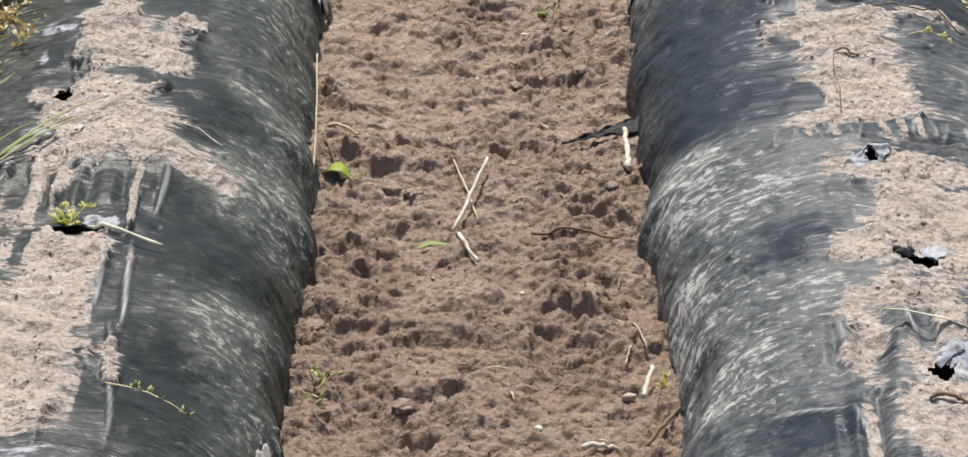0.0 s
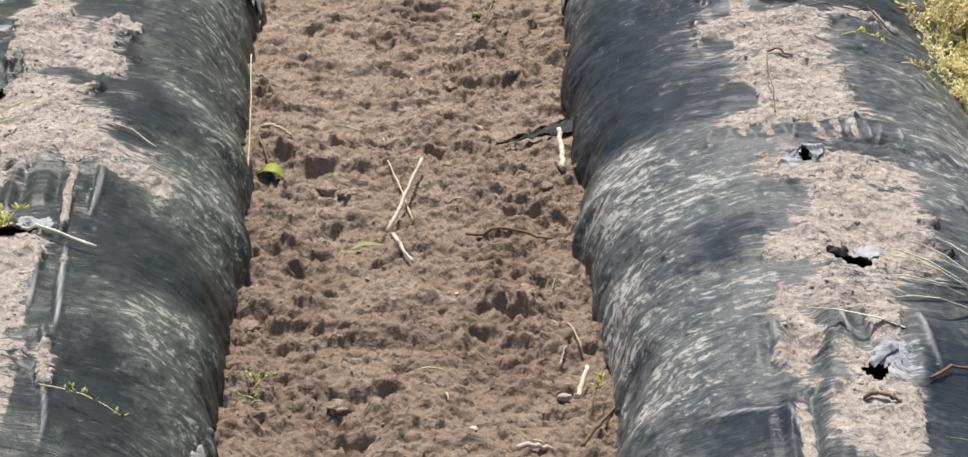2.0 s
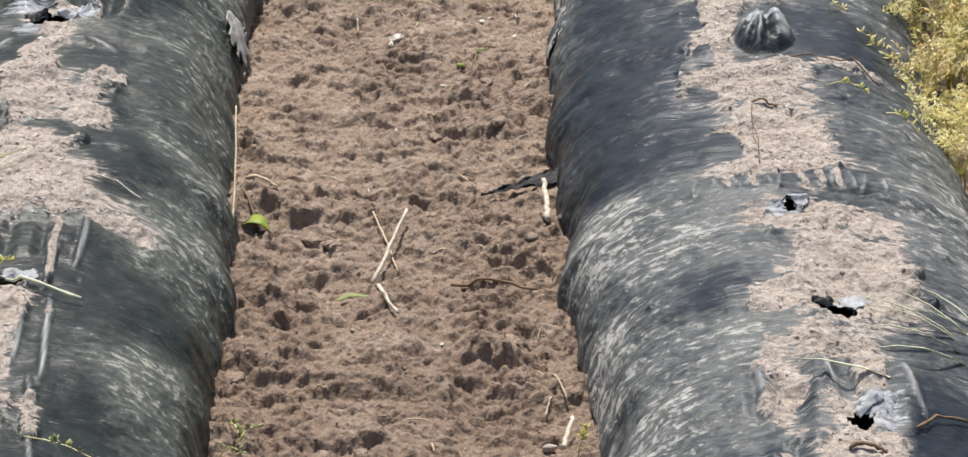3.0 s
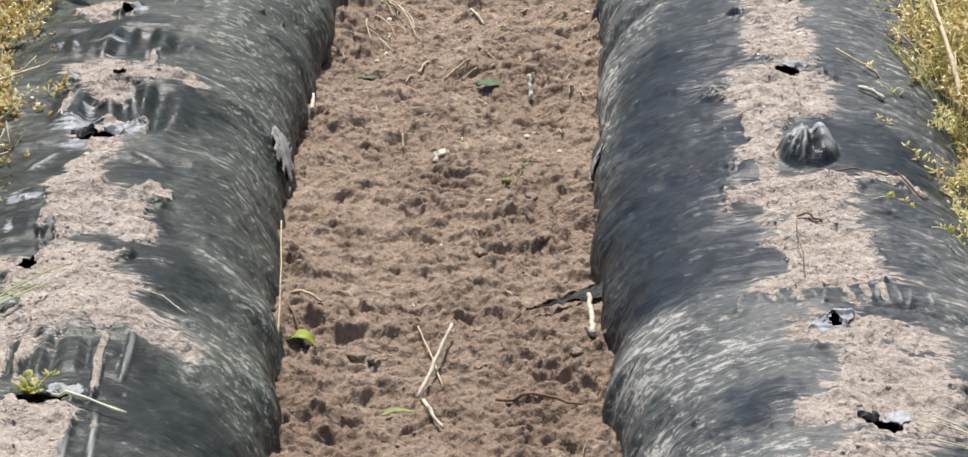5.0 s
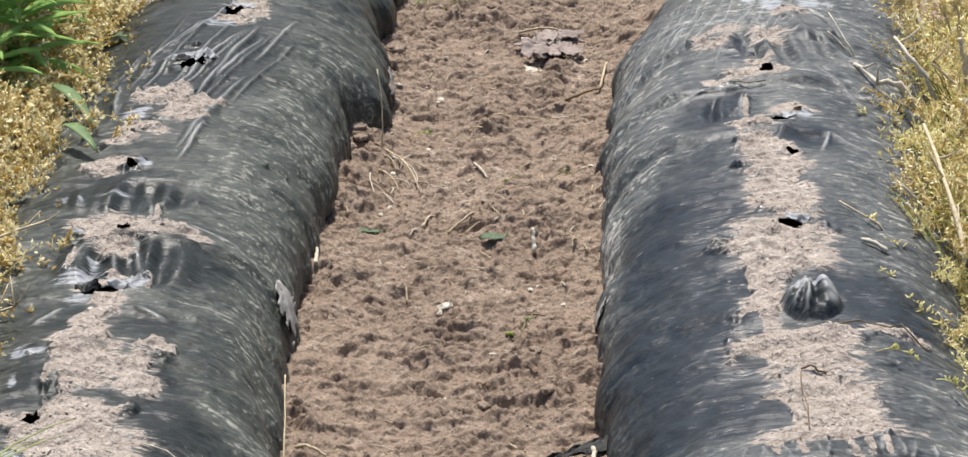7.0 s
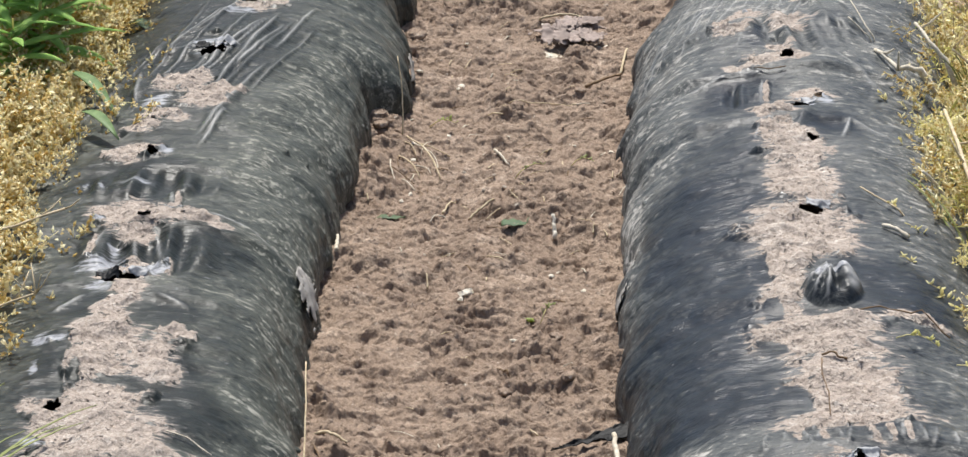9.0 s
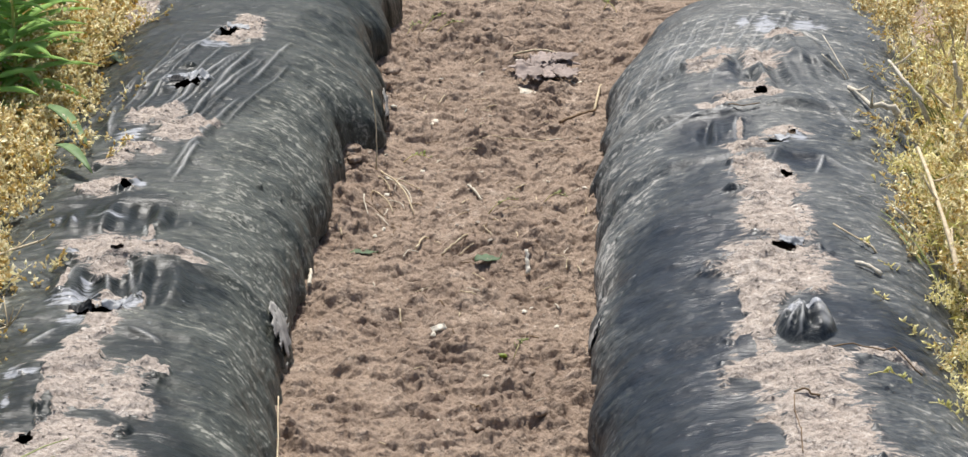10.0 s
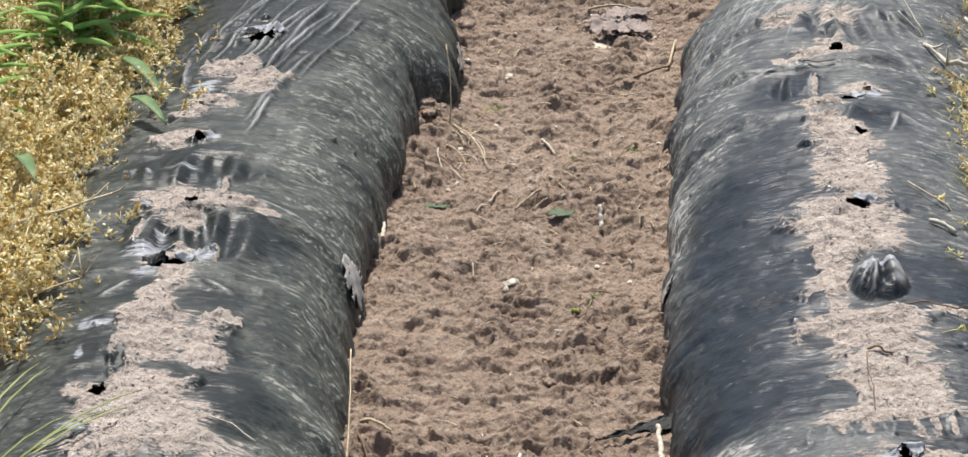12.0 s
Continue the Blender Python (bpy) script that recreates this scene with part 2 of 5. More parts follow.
TORN = plain("torn_film", (0.13, 0.135, 0.145), (0.40, 0.41, 0.42), 0.55, 40, 0.35)
BLACK_FILM = plain("black_film", (0.005, 0.005, 0.006), (0.028, 0.029, 0.030), 0.55, 25, 0.12)
DIRTY_FILM = plain("dirty_torn_film", (0.15, 0.145, 0.135), (0.42, 0.40, 0.37), 0.7, 45, 0.2)
STRAW = plain("dry_straw", (0.32, 0.24, 0.14), (0.62, 0.53, 0.37), 0.75, 120, 0.3)
BLEACHED = plain("bleached_stalk", (0.34, 0.29, 0.21), (0.66, 0.61, 0.51), 0.75, 130, 0.2)
TWIG = plain("brown_twig", (0.10, 0.065, 0.04), (0.24, 0.165, 0.10), 0.8, 70, 0.2)
CHIP = plain("pale_chip", (0.50, 0.45, 0.36), (0.78, 0.73, 0.62), 0.7, 60, 0.3)
STONE = plain("grey_stone", (0.25, 0.21, 0.17), (0.42, 0.37, 0.31), 0.85, 60, 0.2)
LEAF = plain("green_leaf", (0.26, 0.46, 0.10), (0.58, 0.76, 0.30), 0.65, 30, 0.12, None, 0.3, 0.55)
LANCE = plain("lance_leaf", (0.10, 0.17, 0.07), (0.24, 0.34, 0.15), 0.5, 30, 0.25, None, 0.0, 0.3)
LIME = plain("lime_leaf", (0.15, 0.21, 0.02), (0.36, 0.42, 0.06), 0.5, 30, 0.4, None, 0.0, 0.25)
DULL_LEAF = plain("wilted_leaf", (0.035, 0.06, 0.03), (0.10, 0.15, 0.07), 0.6, 30, 0.3)
DEAD_LEAF = plain("dead_leaf", (0.11, 0.082, 0.068), (0.31, 0.25, 0.22), 0.7, 30, 0.3, None, 0.3)
PALE_BLADE = plain("pale_grass_blade", (0.52, 0.52, 0.34), (0.80, 0.79, 0.64), 0.5, 14, 0.35, None, 0.3, 0.25)
BLADE = plain("grass_blade", (0.16, 0.20, 0.05), (0.42, 0.44, 0.20), 0.5, 14, 0.35, None, 0.3, 0.25)
WEED_STEM = plain("weed_stem", (0.52, 0.45, 0.18), (0.78, 0.70, 0.40), 0.6, 25, 0.3, None, 0.4)
SEED_GOLD = plain("golden_seed_heads", (0.60, 0.44, 0.14), (1.0, 0.96, 0.74), 0.6, 25, 0.3, None, 0.6, 0.5)
SEED_GREEN = plain("green_seed_heads", (0.80, 0.73, 0.36), (1.0, 0.97, 0.76), 0.6, 25, 0.3, None, 0.6, 0.58)
GOLD_LEAF = plain("dry_weed_leaf", (0.44, 0.36, 0.11), (0.78, 0.68, 0.32), 0.6, 25, 0.3, None, 0.4, 0.45)
WEED_GREEN = plain("green_weed_leaf", (0.22, 0.30, 0.07), (0.46, 0.50, 0.16), 0.5, 25, 0.35, None, 0.4, 0.5)
WEED_LEAF = plain("weed_leaf", (0.58, 0.56, 0.19), (0.87, 0.83, 0.44), 0.5, 25, 0.35, None, 0.4, 0.58)


# ---- mesh helpers ----
def grid_mesh(name, px, py, pz, keep=None):
    """A sheet of quads through arrays of places; keep tells which quads to keep."""
    rows, cols = px.shape
    verts = np.stack([px, py, pz], -1).reshape(-1, 3)
    i = np.arange(rows * cols).reshape(rows, cols)
    quads = np.stack([i[:-1, :-1], i[:-1, 1:], i[1:, 1:], i[1:, :-1]], -1).reshape(-1, 4)
    if keep is not None:
        quads = quads[keep.ravel()]
    me = bpy.data.meshes.new(name)
    me.vertices.add(len(verts))
    me.vertices.foreach_set("co", verts.astype(np.float32).ravel())
    me.loops.add(quads.size)
    me.loops.foreach_set("vertex_index", quads.astype(np.int32).ravel())
    me.polygons.add(len(quads))
    me.polygons.foreach_set("loop_start", np.arange(0, quads.size, 4, dtype=np.int32))
    me.polygons.foreach_set("loop_total", np.full(len(quads), 4, dtype=np.int32))
    me.update(calc_edges=True)
    me.validate()
    me.polygons.foreach_set("use_smooth", np.ones(len(me.polygons), dtype=bool))
    return me


def put_attr(me, name, values, kind="FLOAT"):
    a = me.attributes.new(name, kind, "POINT")
    a.data.foreach_set("value" if kind == "FLOAT" else "vector", np.ascontiguousarray(values, dtype=np.float32).ravel())


def part(name, bm, mat, parent=None, label=""):
    """Links a bmesh as one mesh object, under its thing."""
    me = bpy.data.meshes.new(name)
    bm.to_mesh(me)
    bm.free()
    me.materials.append(mat)
    ob = new(name, me)
    ob.parent = parent
    if label:
        ob["label"] = label
    return ob


def thing(name, m, label, category, group="", kind=""):
    ob = new(name)
    ob.matrix_basis = m
    ob.empty_display_size = 0.05
    return tagged(ob, label, category, group, kind)


def add_tube(bm, pts, radii, sides=6, smooth=True):
    """A tapered tube along points, closed at both ends."""
    pts = [Vector(p) for p in pts]
    rings = []
    for n, p in enumerate(pts):
        way = (pts[min(n + 1, len(pts) - 1)] - pts[max(n - 1, 0)]).normalized()
        side = way.cross(Vector((0.13, 0.21, 0.97)))
        if side.length < 0.05:
            side = way.cross(Vector((1, 0, 0)))
        side.normalize()
        other = way.cross(side)
        r = radii[n] if isinstance(radii, (list, tuple)) else radii
        rings.append([bm.verts.new(p + r * (math.cos(2 * math.pi * k / sides) * side + math.sin(2 * math.pi * k / sides) * other)) for k in range(sides)])
    for a, b in zip(rings, rings[1:]):
        for k in range(sides):
            f = bm.faces.new((a[k], a[(k + 1) % sides], b[(k + 1) % sides], b[k]))
            f.smooth = smooth
    bm.faces.new(rings[0][::-1])
    bm.faces.new(rings[-1])


def add_strip(bm, pts, widths, across, thick=0.0006, cup=0.0):
    """A leaf or a strip of film along points: two-faced, with a thickness and a cupped cross-section."""
    pts, across = [Vector(p) for p in pts], Vector(across).normalized()
    top, low = [], []
    for n, p in enumerate(pts):
        way = (pts[min(n + 1, len(pts) - 1)] - pts[max(n - 1, 0)]).normalized()
        side = (across - way * across.dot(way)).normalized()
        up = side.cross(way)
        w = widths[n]
        line = [p - side * w + up * cup * w, p, p + side * w + up * cup * w]
        top.append([bm.verts.new(v + up * thick) for v in line])
        low.append([bm.verts.new(v - up * thick) for v in line])
    for sheet, flip in ((top, False), (low, True)):
        for a, b in zip(sheet, sheet[1:]):
            for k in range(2):
                vs = (a[k], a[k + 1], b[k + 1], b[k])
                f = bm.faces.new(vs[::-1] if flip else vs)
                f.smooth = True
    for a, b, c, d in zip(top, top[1:], low, low[1:]):
        bm.faces.new((a[0], b[0], d[0], c[0]))
        bm.faces.new((a[2], c[2], d[2], b[2]))
    for k in range(2):
        bm.faces.new((top[0][k], low[0][k], low[0][k + 1], top[0][k + 1]))
        bm.faces.new((top[-1][k], top[-1][k + 1], low[-1][k + 1], low[-1][k]))


def add_pebble(bm, centre, size, rnd, flat=0.6):
    """An uneven little lump."""
    made = bmesh.ops.create_icosphere(bm, subdivisions=1, radius=1.0)["verts"]
    turn = Euler((rnd.uniform(0, 6), rnd.uniform(0, 6), rnd.uniform(0, 6))).to_matrix()
    sx, sy = rnd.uniform(0.7, 1.3), rnd.uniform(0.7, 1.3)
    for v in made:
        p = turn @ (v.co * rnd.uniform(0.72, 1.15))
        v.co = Vector(centre) + Vector((p.x * size * sx, p.y * size * sy, p.z * size * flat))


# ---- ground: one sheet, fine in the furrow, out to the horizon ----
def spaced(fine_a, fine_b, gap):
    mid = np.arange(fine_a, fine_b, gap)
    out = np.concatenate([[0.02, 0.05, 0.1, 0.18, 0.3, 0.5, 0.8], np.geomspace(1.3, 1500, 22)])
    return np.concatenate([(fine_a - out)[::-1], mid, fine_b + out])


def furrow_line(y):
    return (crest("L", y) + crest("R", y)) / 2


def ground_height(x, y):
    """Height of the earth and how damp and freshly crumbled it is."""
    x, y = np.asarray(x, float), np.asarray(y, float)
    far = np.hypot(np.maximum(np.abs(x) - 2, 0), np.maximum(np.abs(y - 5) - 4, 0))
    near = 1 / (1 + far * far)
    off = x - furrow_line(np.clip(y, 3, 7))
    rough = step(-0.25, 0.55, fbm(x * 4.5, y * 2.8, 40, 3))
    rough = np.clip(rough + 0.28 * step(4.8, 4.1, y), 0, 1.2)
    # two crumbled, darker banks that lie across the furrow
    for cx, cy, rx, ry, k in ((-0.02, 5.05, 0.13, 0.11, 0.8), (-0.03, 4.82, 0.15, 0.07, 0.6), (0.02, 4.02, 0.16, 0.10, 0.5), (-0.16, 3.80, 0.12, 0.05, 0.6), (-0.09, 4.26, 0.10, 0.07, 0.5)):
        rough = np.clip(rough + k * np.exp(-(((x - cx) / rx) ** 2) - ((y - cy) / ry) ** 2), 0, 1.3)
    fine = step(3.2, 3.4, y) * step(7.4, 7.15, y) * step(0.62, 0.46, np.abs(x + 0.05))
    big = 0.017 * fbm(x * 4.5, y * 3.6, 3, 3)
    # ragged clods of four sizes, pressed flat where the earth has been trodden
    wx = x + 0.010 * fbm(x * 30, y * 30, 5, 3, 0.6)
    wy = y + 0.010 * fbm(x * 30 + 9, y * 30, 6, 3, 0.6)
    broken = 0.40 + 0.75 * rough
    clods = 0.0
    for n, (often, tall) in enumerate(((6, 0.018), (13, 0.014), (27, 0.0095), (58, 0.0056), (125, 0.0036))):
        clods = clods + tall * np.abs(grad_noise(wx * often * 0.8 + 3.7 * n, wy * often * 1.45, 450 + n)) * (broken if n < 4 else 0.8)
    clods = clods + 0.060 * 0.15 * lumps(wx * 0.8, wy * 1.2, 0.060, 401, 0.35, 0.8, 0.7) * broken
    clods = clods + 0.030 * 0.20 * lumps(wx * 0.8 + 0.013, wy * 1.2, 0.030, 411, 0.40, 0.8, 0.7) * broken
    clods = clods + 0.014 * 0.45 * lumps(wx, wy + 0.007, 0.014, 421, 0.45, 0.8, 0.6) * (0.30 + 0.8 * rough)
    # thin crusts with broken rims
    clods = clods + 0.0060 * ledges(1.8 * fbm(wx * 4, wy * 10, 53, 4, 0.5), 0.7) + 0.0042 * ledges(2.4 * fbm(wx * 6, wy * 14, 50, 4, 0.55), 0.6)
    clods = clods + 0.0026 * ledges(2.4 * fbm(wx * 15 + 4, wy * 30, 51, 3, 0.55), 0.4) * (0.6 + 0.5 * rough)
    clods = clods + 0.0020 * ledges(2.2 * fbm(wx * 34, wy * 62, 52, 3, 0.55), 0.3)
    clods = clods * fine
    grit = 0.0016 * fbm(x * 110, y * 110, 22, 3, 0.6) * fine
    z = big + clods + grit - 0.026
    z = z + 0.020 * np.exp(-(((x - 0.03) / 0.055) ** 2) - ((y - 4.11) / 0.05) ** 2) - 0.008 * np.exp(-(((x - 0.045) / 0.04) ** 2) - ((y - 4.035) / 0.018) ** 2)
    z = z - 0.012 * np.exp(-(((x + 0.237) / 0.03) ** 2) - ((y - 4.455) / 0.03) ** 2)
    z = z + 0.018 * step(0.17, 0.27, np.abs(off)) * (0.6 + 0.4 * fbm(x * 9, y * 9, 31, 2))
    crack = np.exp(-(((y - 3.79 - 0.10 * (x + 0.16)) / 0.012) ** 2)) * step(0.13, 0.06, np.abs(x + 0.16))
    z = z - 0.012 * crack
    damp = np.clip(rough * 0.42 + 0.3 * fbm(x * 9, y * 14, 90, 4) + 0.52 * step(4.75, 4.0, y) + 0.5 * crack , 0, 1)
    return z * near, damp * near * fine


gx, gy = np.meshgrid(spaced(-0.39, 0.27, 0.0023), spaced(3.5, 7.12, 0.0029))
gz, gdamp = ground_height(gx, gy)
ground_mesh = grid_mesh("ground", gx, gy, gz)
put_attr(ground_mesh, "damp", gdamp)
ground_mesh.materials.append(SOIL)
ground = tagged(new("ground", ground_mesh), "dry crumbly brown earth of a furrow between two beds", "soil", kind="structure")


def on_ground(x, y, lift=0.0):
    dx, dy = np.meshgrid((-0.008, 0.0, 0.008), (-0.010, 0.0, 0.010))
    heights = np.sort(ground_height(x + dx.ravel(), y + dy.ravel())[0])
    return float(heights[-3]) + lift


# ---- the two beds ----
# u across from the crest, y along, half sizes across and along: dry earth on the film
EARTH_L = ((0.045, 6.21, 0.035, 0.075), (0.02, 6.13, 0.03, 0.03), (-0.19, 6.45, 0.035, 0.16), (-0.03, 5.7, 0.042, 0.05), (0.02, 5.63, 0.042, 0.045), (0.058, 5.665, 0.03, 0.02), (-0.03, 5.54, 0.045, 0.024),
           (-0.07, 5.49, 0.03, 0.018), (-0.044, 5.382, 0.044, 0.047), (-0.078, 5.362, 0.027, 0.027), (-0.012, 5.081, 0.063, 0.066), (0.048, 5.062, 0.036, 0.038), (0.0, 4.999, 0.025, 0.029), (0.095, 5.076, 0.026, 0.026),
           (0.132, 5.043, 0.025, 0.022), (0.007, 4.847, 0.052, 0.038), (0.013, 4.784, 0.027, 0.027), (0.005, 4.713, 0.023, 0.04), (0.008, 4.653, 0.025, 0.029), (-0.008, 4.586, 0.06, 0.051), (0.067, 4.545, 0.04, 0.04),
           (0.084, 4.488, 0.03, 0.04), (-0.005, 4.499, 0.056, 0.062), (0.011, 4.403, 0.065, 0.067), (-0.073, 4.372, 0.026, 0.05), (0.017, 4.296, 0.091, 0.067), (0.045, 4.207, 0.108, 0.049), (0.097, 4.604, 0.03, 0.019),
           (0.15, 4.165, 0.05, 0.022), (-0.06, 4.1, 0.05, 0.12), (0.0, 3.88, 0.09, 0.06), (-0.005, 3.7, 0.062, 0.17), (-0.01, 3.52, 0.07, 0.1), (0.085, 3.62, 0.022, 0.05))
# narrow ridges of film with earth caught along them
RIDGES_L = ((0.075, 4.071, 0.005, 0.102), (-0.053, 4.06, 0.005, 0.075), (-0.024, 4.109, 0.005, 0.054), (0.055, 5.12, 0.005, 0.05), (-0.06, 4.95, 0.006, 0.05), (0.07, 4.86, 0.006, 0.03))
RIDGES_R = ((-0.075, 3.46, 0.008, 0.07), (0.045, 3.74, 0.008, 0.10), (-0.085, 4.265, 0.005, 0.025), (-0.05, 4.265, 0.005, 0.03), (0.015, 4.26, 0.005, 0.03), (0.04, 4.262, 0.005, 0.03), (0.065, 4.262, 0.005, 0.03), (-0.05, 5.68, 0.006, 0.05), (-0.06, 5.45, 0.006, 0.04), (-0.072, 4.90, 0.008, 0.06))
# tight pleats and pull lines of the film: u, y at both ends, half width, height, whiteness of the painted highlight
PLEATS_L = ((-0.100, 5.876, -0.023, 6.131, 0.006, 0.007, 0.6), (-0.034, 5.663, 0.052, 6.049, 0.009, 0.013, 0.8), (0.029, 5.698, 0.073, 6.073, 0.009, 0.012, 0.7), (0.046, 5.788, 0.092, 6.020, 0.007, 0.009, 0.7),
            (0.042, 5.465, 0.092, 5.792, 0.010, 0.010, 0.45), (-0.080, 5.689, -0.056, 5.897, 0.007, 0.009, 0.6), (0.055, 5.411, 0.066, 5.568, 0.006, 0.007, 0.75), (-0.062, 4.895, -0.045, 5.015, 0.006, 0.006, 0.8),
            (0.039, 5.201, 0.047, 5.115, 0.004, 0.004, 0.8), (-0.002, 4.999, 0.016, 4.884, 0.005, 0.005, 0.65), (0.033, 5.015, 0.051, 4.888, 0.005, 0.005, 0.65), (0.103, 5.103, 0.178, 5.087, 0.006, 0.005, 0.8), (0.178, 5.087, 0.228, 5.033, 0.005, 0.004, 0.7),
            (0.052, 3.919, 0.059, 3.741, 0.005, 0.006, 0.80), (0.086, 3.926, 0.097, 3.695, 0.005, 0.006, 0.90), (0.111, 4.161, 0.108, 4.031, 0.005, 0.006, 0.50), (0.083, 3.694, 0.112, 3.421, 0.005, 0.006, 0.50), (-0.13, 5.80, -0.10, 5.62, 0.006, 0.007, 0.5),
            (-0.06, 5.98, 0.02, 6.25, 0.007, 0.009, 0.6), (0.0, 5.80, 0.035, 5.99, 0.006, 0.007, 0.5), (0.10, 5.90, 0.135, 6.15, 0.006, 0.006, 0.5), (0.06, 4.76, 0.11, 4.72, 0.006, 0.005, 0.5), (-0.05, 4.76, -0.09, 4.70, 0.006, 0.005, 0.5))
PLEATS_R = ((-0.271, 6.052, -0.159, 6.237, 0.004, 0.002, 0.6), (-0.200, 6.076, -0.178, 6.215, 0.004, 0.002, 0.6), (-0.285, 5.95, -0.24, 6.08, 0.004, 0.002, 0.6), (-0.155, 6.05, -0.125, 6.22, 0.004, 0.002, 0.55), (-0.058, 5.746, -0.059, 5.614, 0.004, 0.005, 0.85),
            (-0.076, 5.420, -0.060, 5.513, 0.004, 0.004, 0.8), (-0.058, 5.416, -0.048, 5.520, 0.004, 0.004, 0.8), (0.070, 5.420, 0.089, 5.532, 0.005, 0.005, 0.75), (0.023, 5.572, -0.008, 5.446, 0.008, 0.010, 0.1), (-0.224, 5.720, -0.114, 5.786, 0.005, 0.004, 0.6),
            (-0.114, 5.786, -0.057, 5.775, 0.005, 0.004, 0.6), (0.089, 5.532, 0.152, 5.448, 0.005, 0.005, 0.6), (0.06, 5.90, 0.16, 5.72, 0.006, 0.005, 0.4), (0.05, 6.06, 0.15, 5.93, 0.006, 0.005, 0.4), (-0.087, 3.63, -0.096, 3.768, 0.006, 0.007, 0.6),
            (-0.001, 3.689, -0.006, 3.793, 0.006, 0.006, 0.7), (-0.068, 3.417, -0.090, 3.524, 0.006, 0.007, 0.75), (0.061, 3.428, 0.042, 3.539, 0.006, 0.007, 0.7), (-0.192, 3.553, -0.090, 3.524, 0.005, 0.004, 0.55), (0.10, 3.62, 0.085, 3.75, 0.007, 0.007, 0.55),
            (-0.216, 4.134, -0.082, 4.120, 0.006, 0.004, 0.75), *((-0.125 + 0.023 * n + 0.005 * (n * 7 % 5 - 2), 4.225 + 0.004 * (n * 3 % 5), -0.125 + 0.023 * n, 4.292 - 0.004 * (n * 5 % 4), 0.0036, 0.006, 0.30 + 0.08 * (n * 3 % 5)) for n in range(12)))
# finer pull lines that run side by side, highlights painted in likewise
PLEATS_L = PLEATS_L + tuple((-0.17 + 0.021 * n + 0.006 * (n * 7 % 5 - 2), 5.60 + 0.022 * (n * 5 % 7), -0.105 + 0.021 * n, 5.98 + 0.03 * (n * 3 % 7), 0.004 + 0.0012 * (n * 5 % 4), 0.006, 0.16 + 0.09 * (n * 3 % 5)) for n in range(0, 13, 2))
PLEATS_R = PLEATS_R + tuple((-0.285 + 0.024 * n + 0.005 * (n * 7 % 5 - 2), 5.92 + 0.016 * (n * 5 % 7), -0.215 + 0.023 * n, 6.30 + 0.02 * (n * 3 % 7), 0.0032, 0.002, 0.30 + 0.06 * (n * 3 % 5)) for n in range(12))
BARE_L = ((-0.044, 4.074, 0.009, 0.068), (-0.084, 4.1, 0.014, 0.075), (0.042, 4.097, 0.017, 0.084), (0.12, 4.031, 0.042, 0.099), (-0.012, 4.068, 0.014, 0.033), (0.073, 3.789, 0.012, 0.109), (0.125, 3.802, 0.028, 0.121), (0.077, 3.537, 0.01, 0.098), (0.144, 3.485, 0.031, 0.127), (-0.054, 3.897, 0.008, 0.05), (-0.07, 4.44, 0.022, 0.06), (0.023, 4.451, 0.032, 0.014), (0.057, 4.432, 0.017, 0.022), (-0.034, 4.47, 0.01, 0.035), (0.092, 4.433, 0.02, 0.017), (-0.062, 4.54, 0.011, 0.05))
EARTH_R = ((0.01, 6.178, 0.03, 0.023), (-0.018, 6.033, 0.035, 0.044), (-0.105, 6.079, 0.04, 0.029), (-0.116, 6.007, 0.03, 0.022), (-0.032, 5.924, 0.03, 0.021), (-0.035, 5.856, 0.053, 0.039), (-0.093, 5.818, 0.029, 0.018),
           (0.031, 5.661, 0.033, 0.022), (-0.013, 5.619, 0.019, 0.016), (-0.034, 5.557, 0.042, 0.03), (-0.03, 5.469, 0.038, 0.04), (-0.01, 5.38, 0.055, 0.10), (-0.01, 5.22, 0.055, 0.12), (-0.02, 5.02, 0.085, 0.11), (-0.05, 4.85, 0.045, 0.14),
           (-0.02, 4.64, 0.095, 0.075), (0.0, 4.43, 0.075, 0.17), (0.0, 4.33, 0.10, 0.045), (0.13, 4.70, 0.055, 0.022), (0.03, 4.15, 0.115, 0.05), (0.05, 3.98, 0.085, 0.14), (-0.03, 3.92, 0.06, 0.04),
           (-0.068, 3.70, 0.018, 0.11), (0.0, 3.80, 0.06, 0.05), (0.03, 3.66, 0.045, 0.14), (0.02, 3.50, 0.055, 0.12))
BARE_R = ((-0.074, 5.969, 0.02, 0.046), (-0.078, 5.731, 0.048, 0.043), (-0.04, 5.731, 0.019, 0.031), (0.006, 5.51, 0.014, 0.04), (0.056, 5.497, 0.028, 0.054), (0.0, 4.263, 0.16, 0.026), (0.09, 3.47, 0.02, 0.08), (0.015, 4.79, 0.045, 0.085), (-0.085, 4.88, 0.016, 0.05), (-0.08, 4.73, 0.012, 0.03), (-0.09, 4.60, 0.02, 0.02), (-0.075, 4.40, 0.02, 0.05), (0.01, 3.72, 0.014, 0.07), (0.075, 3.66, 0.014, 0.08))
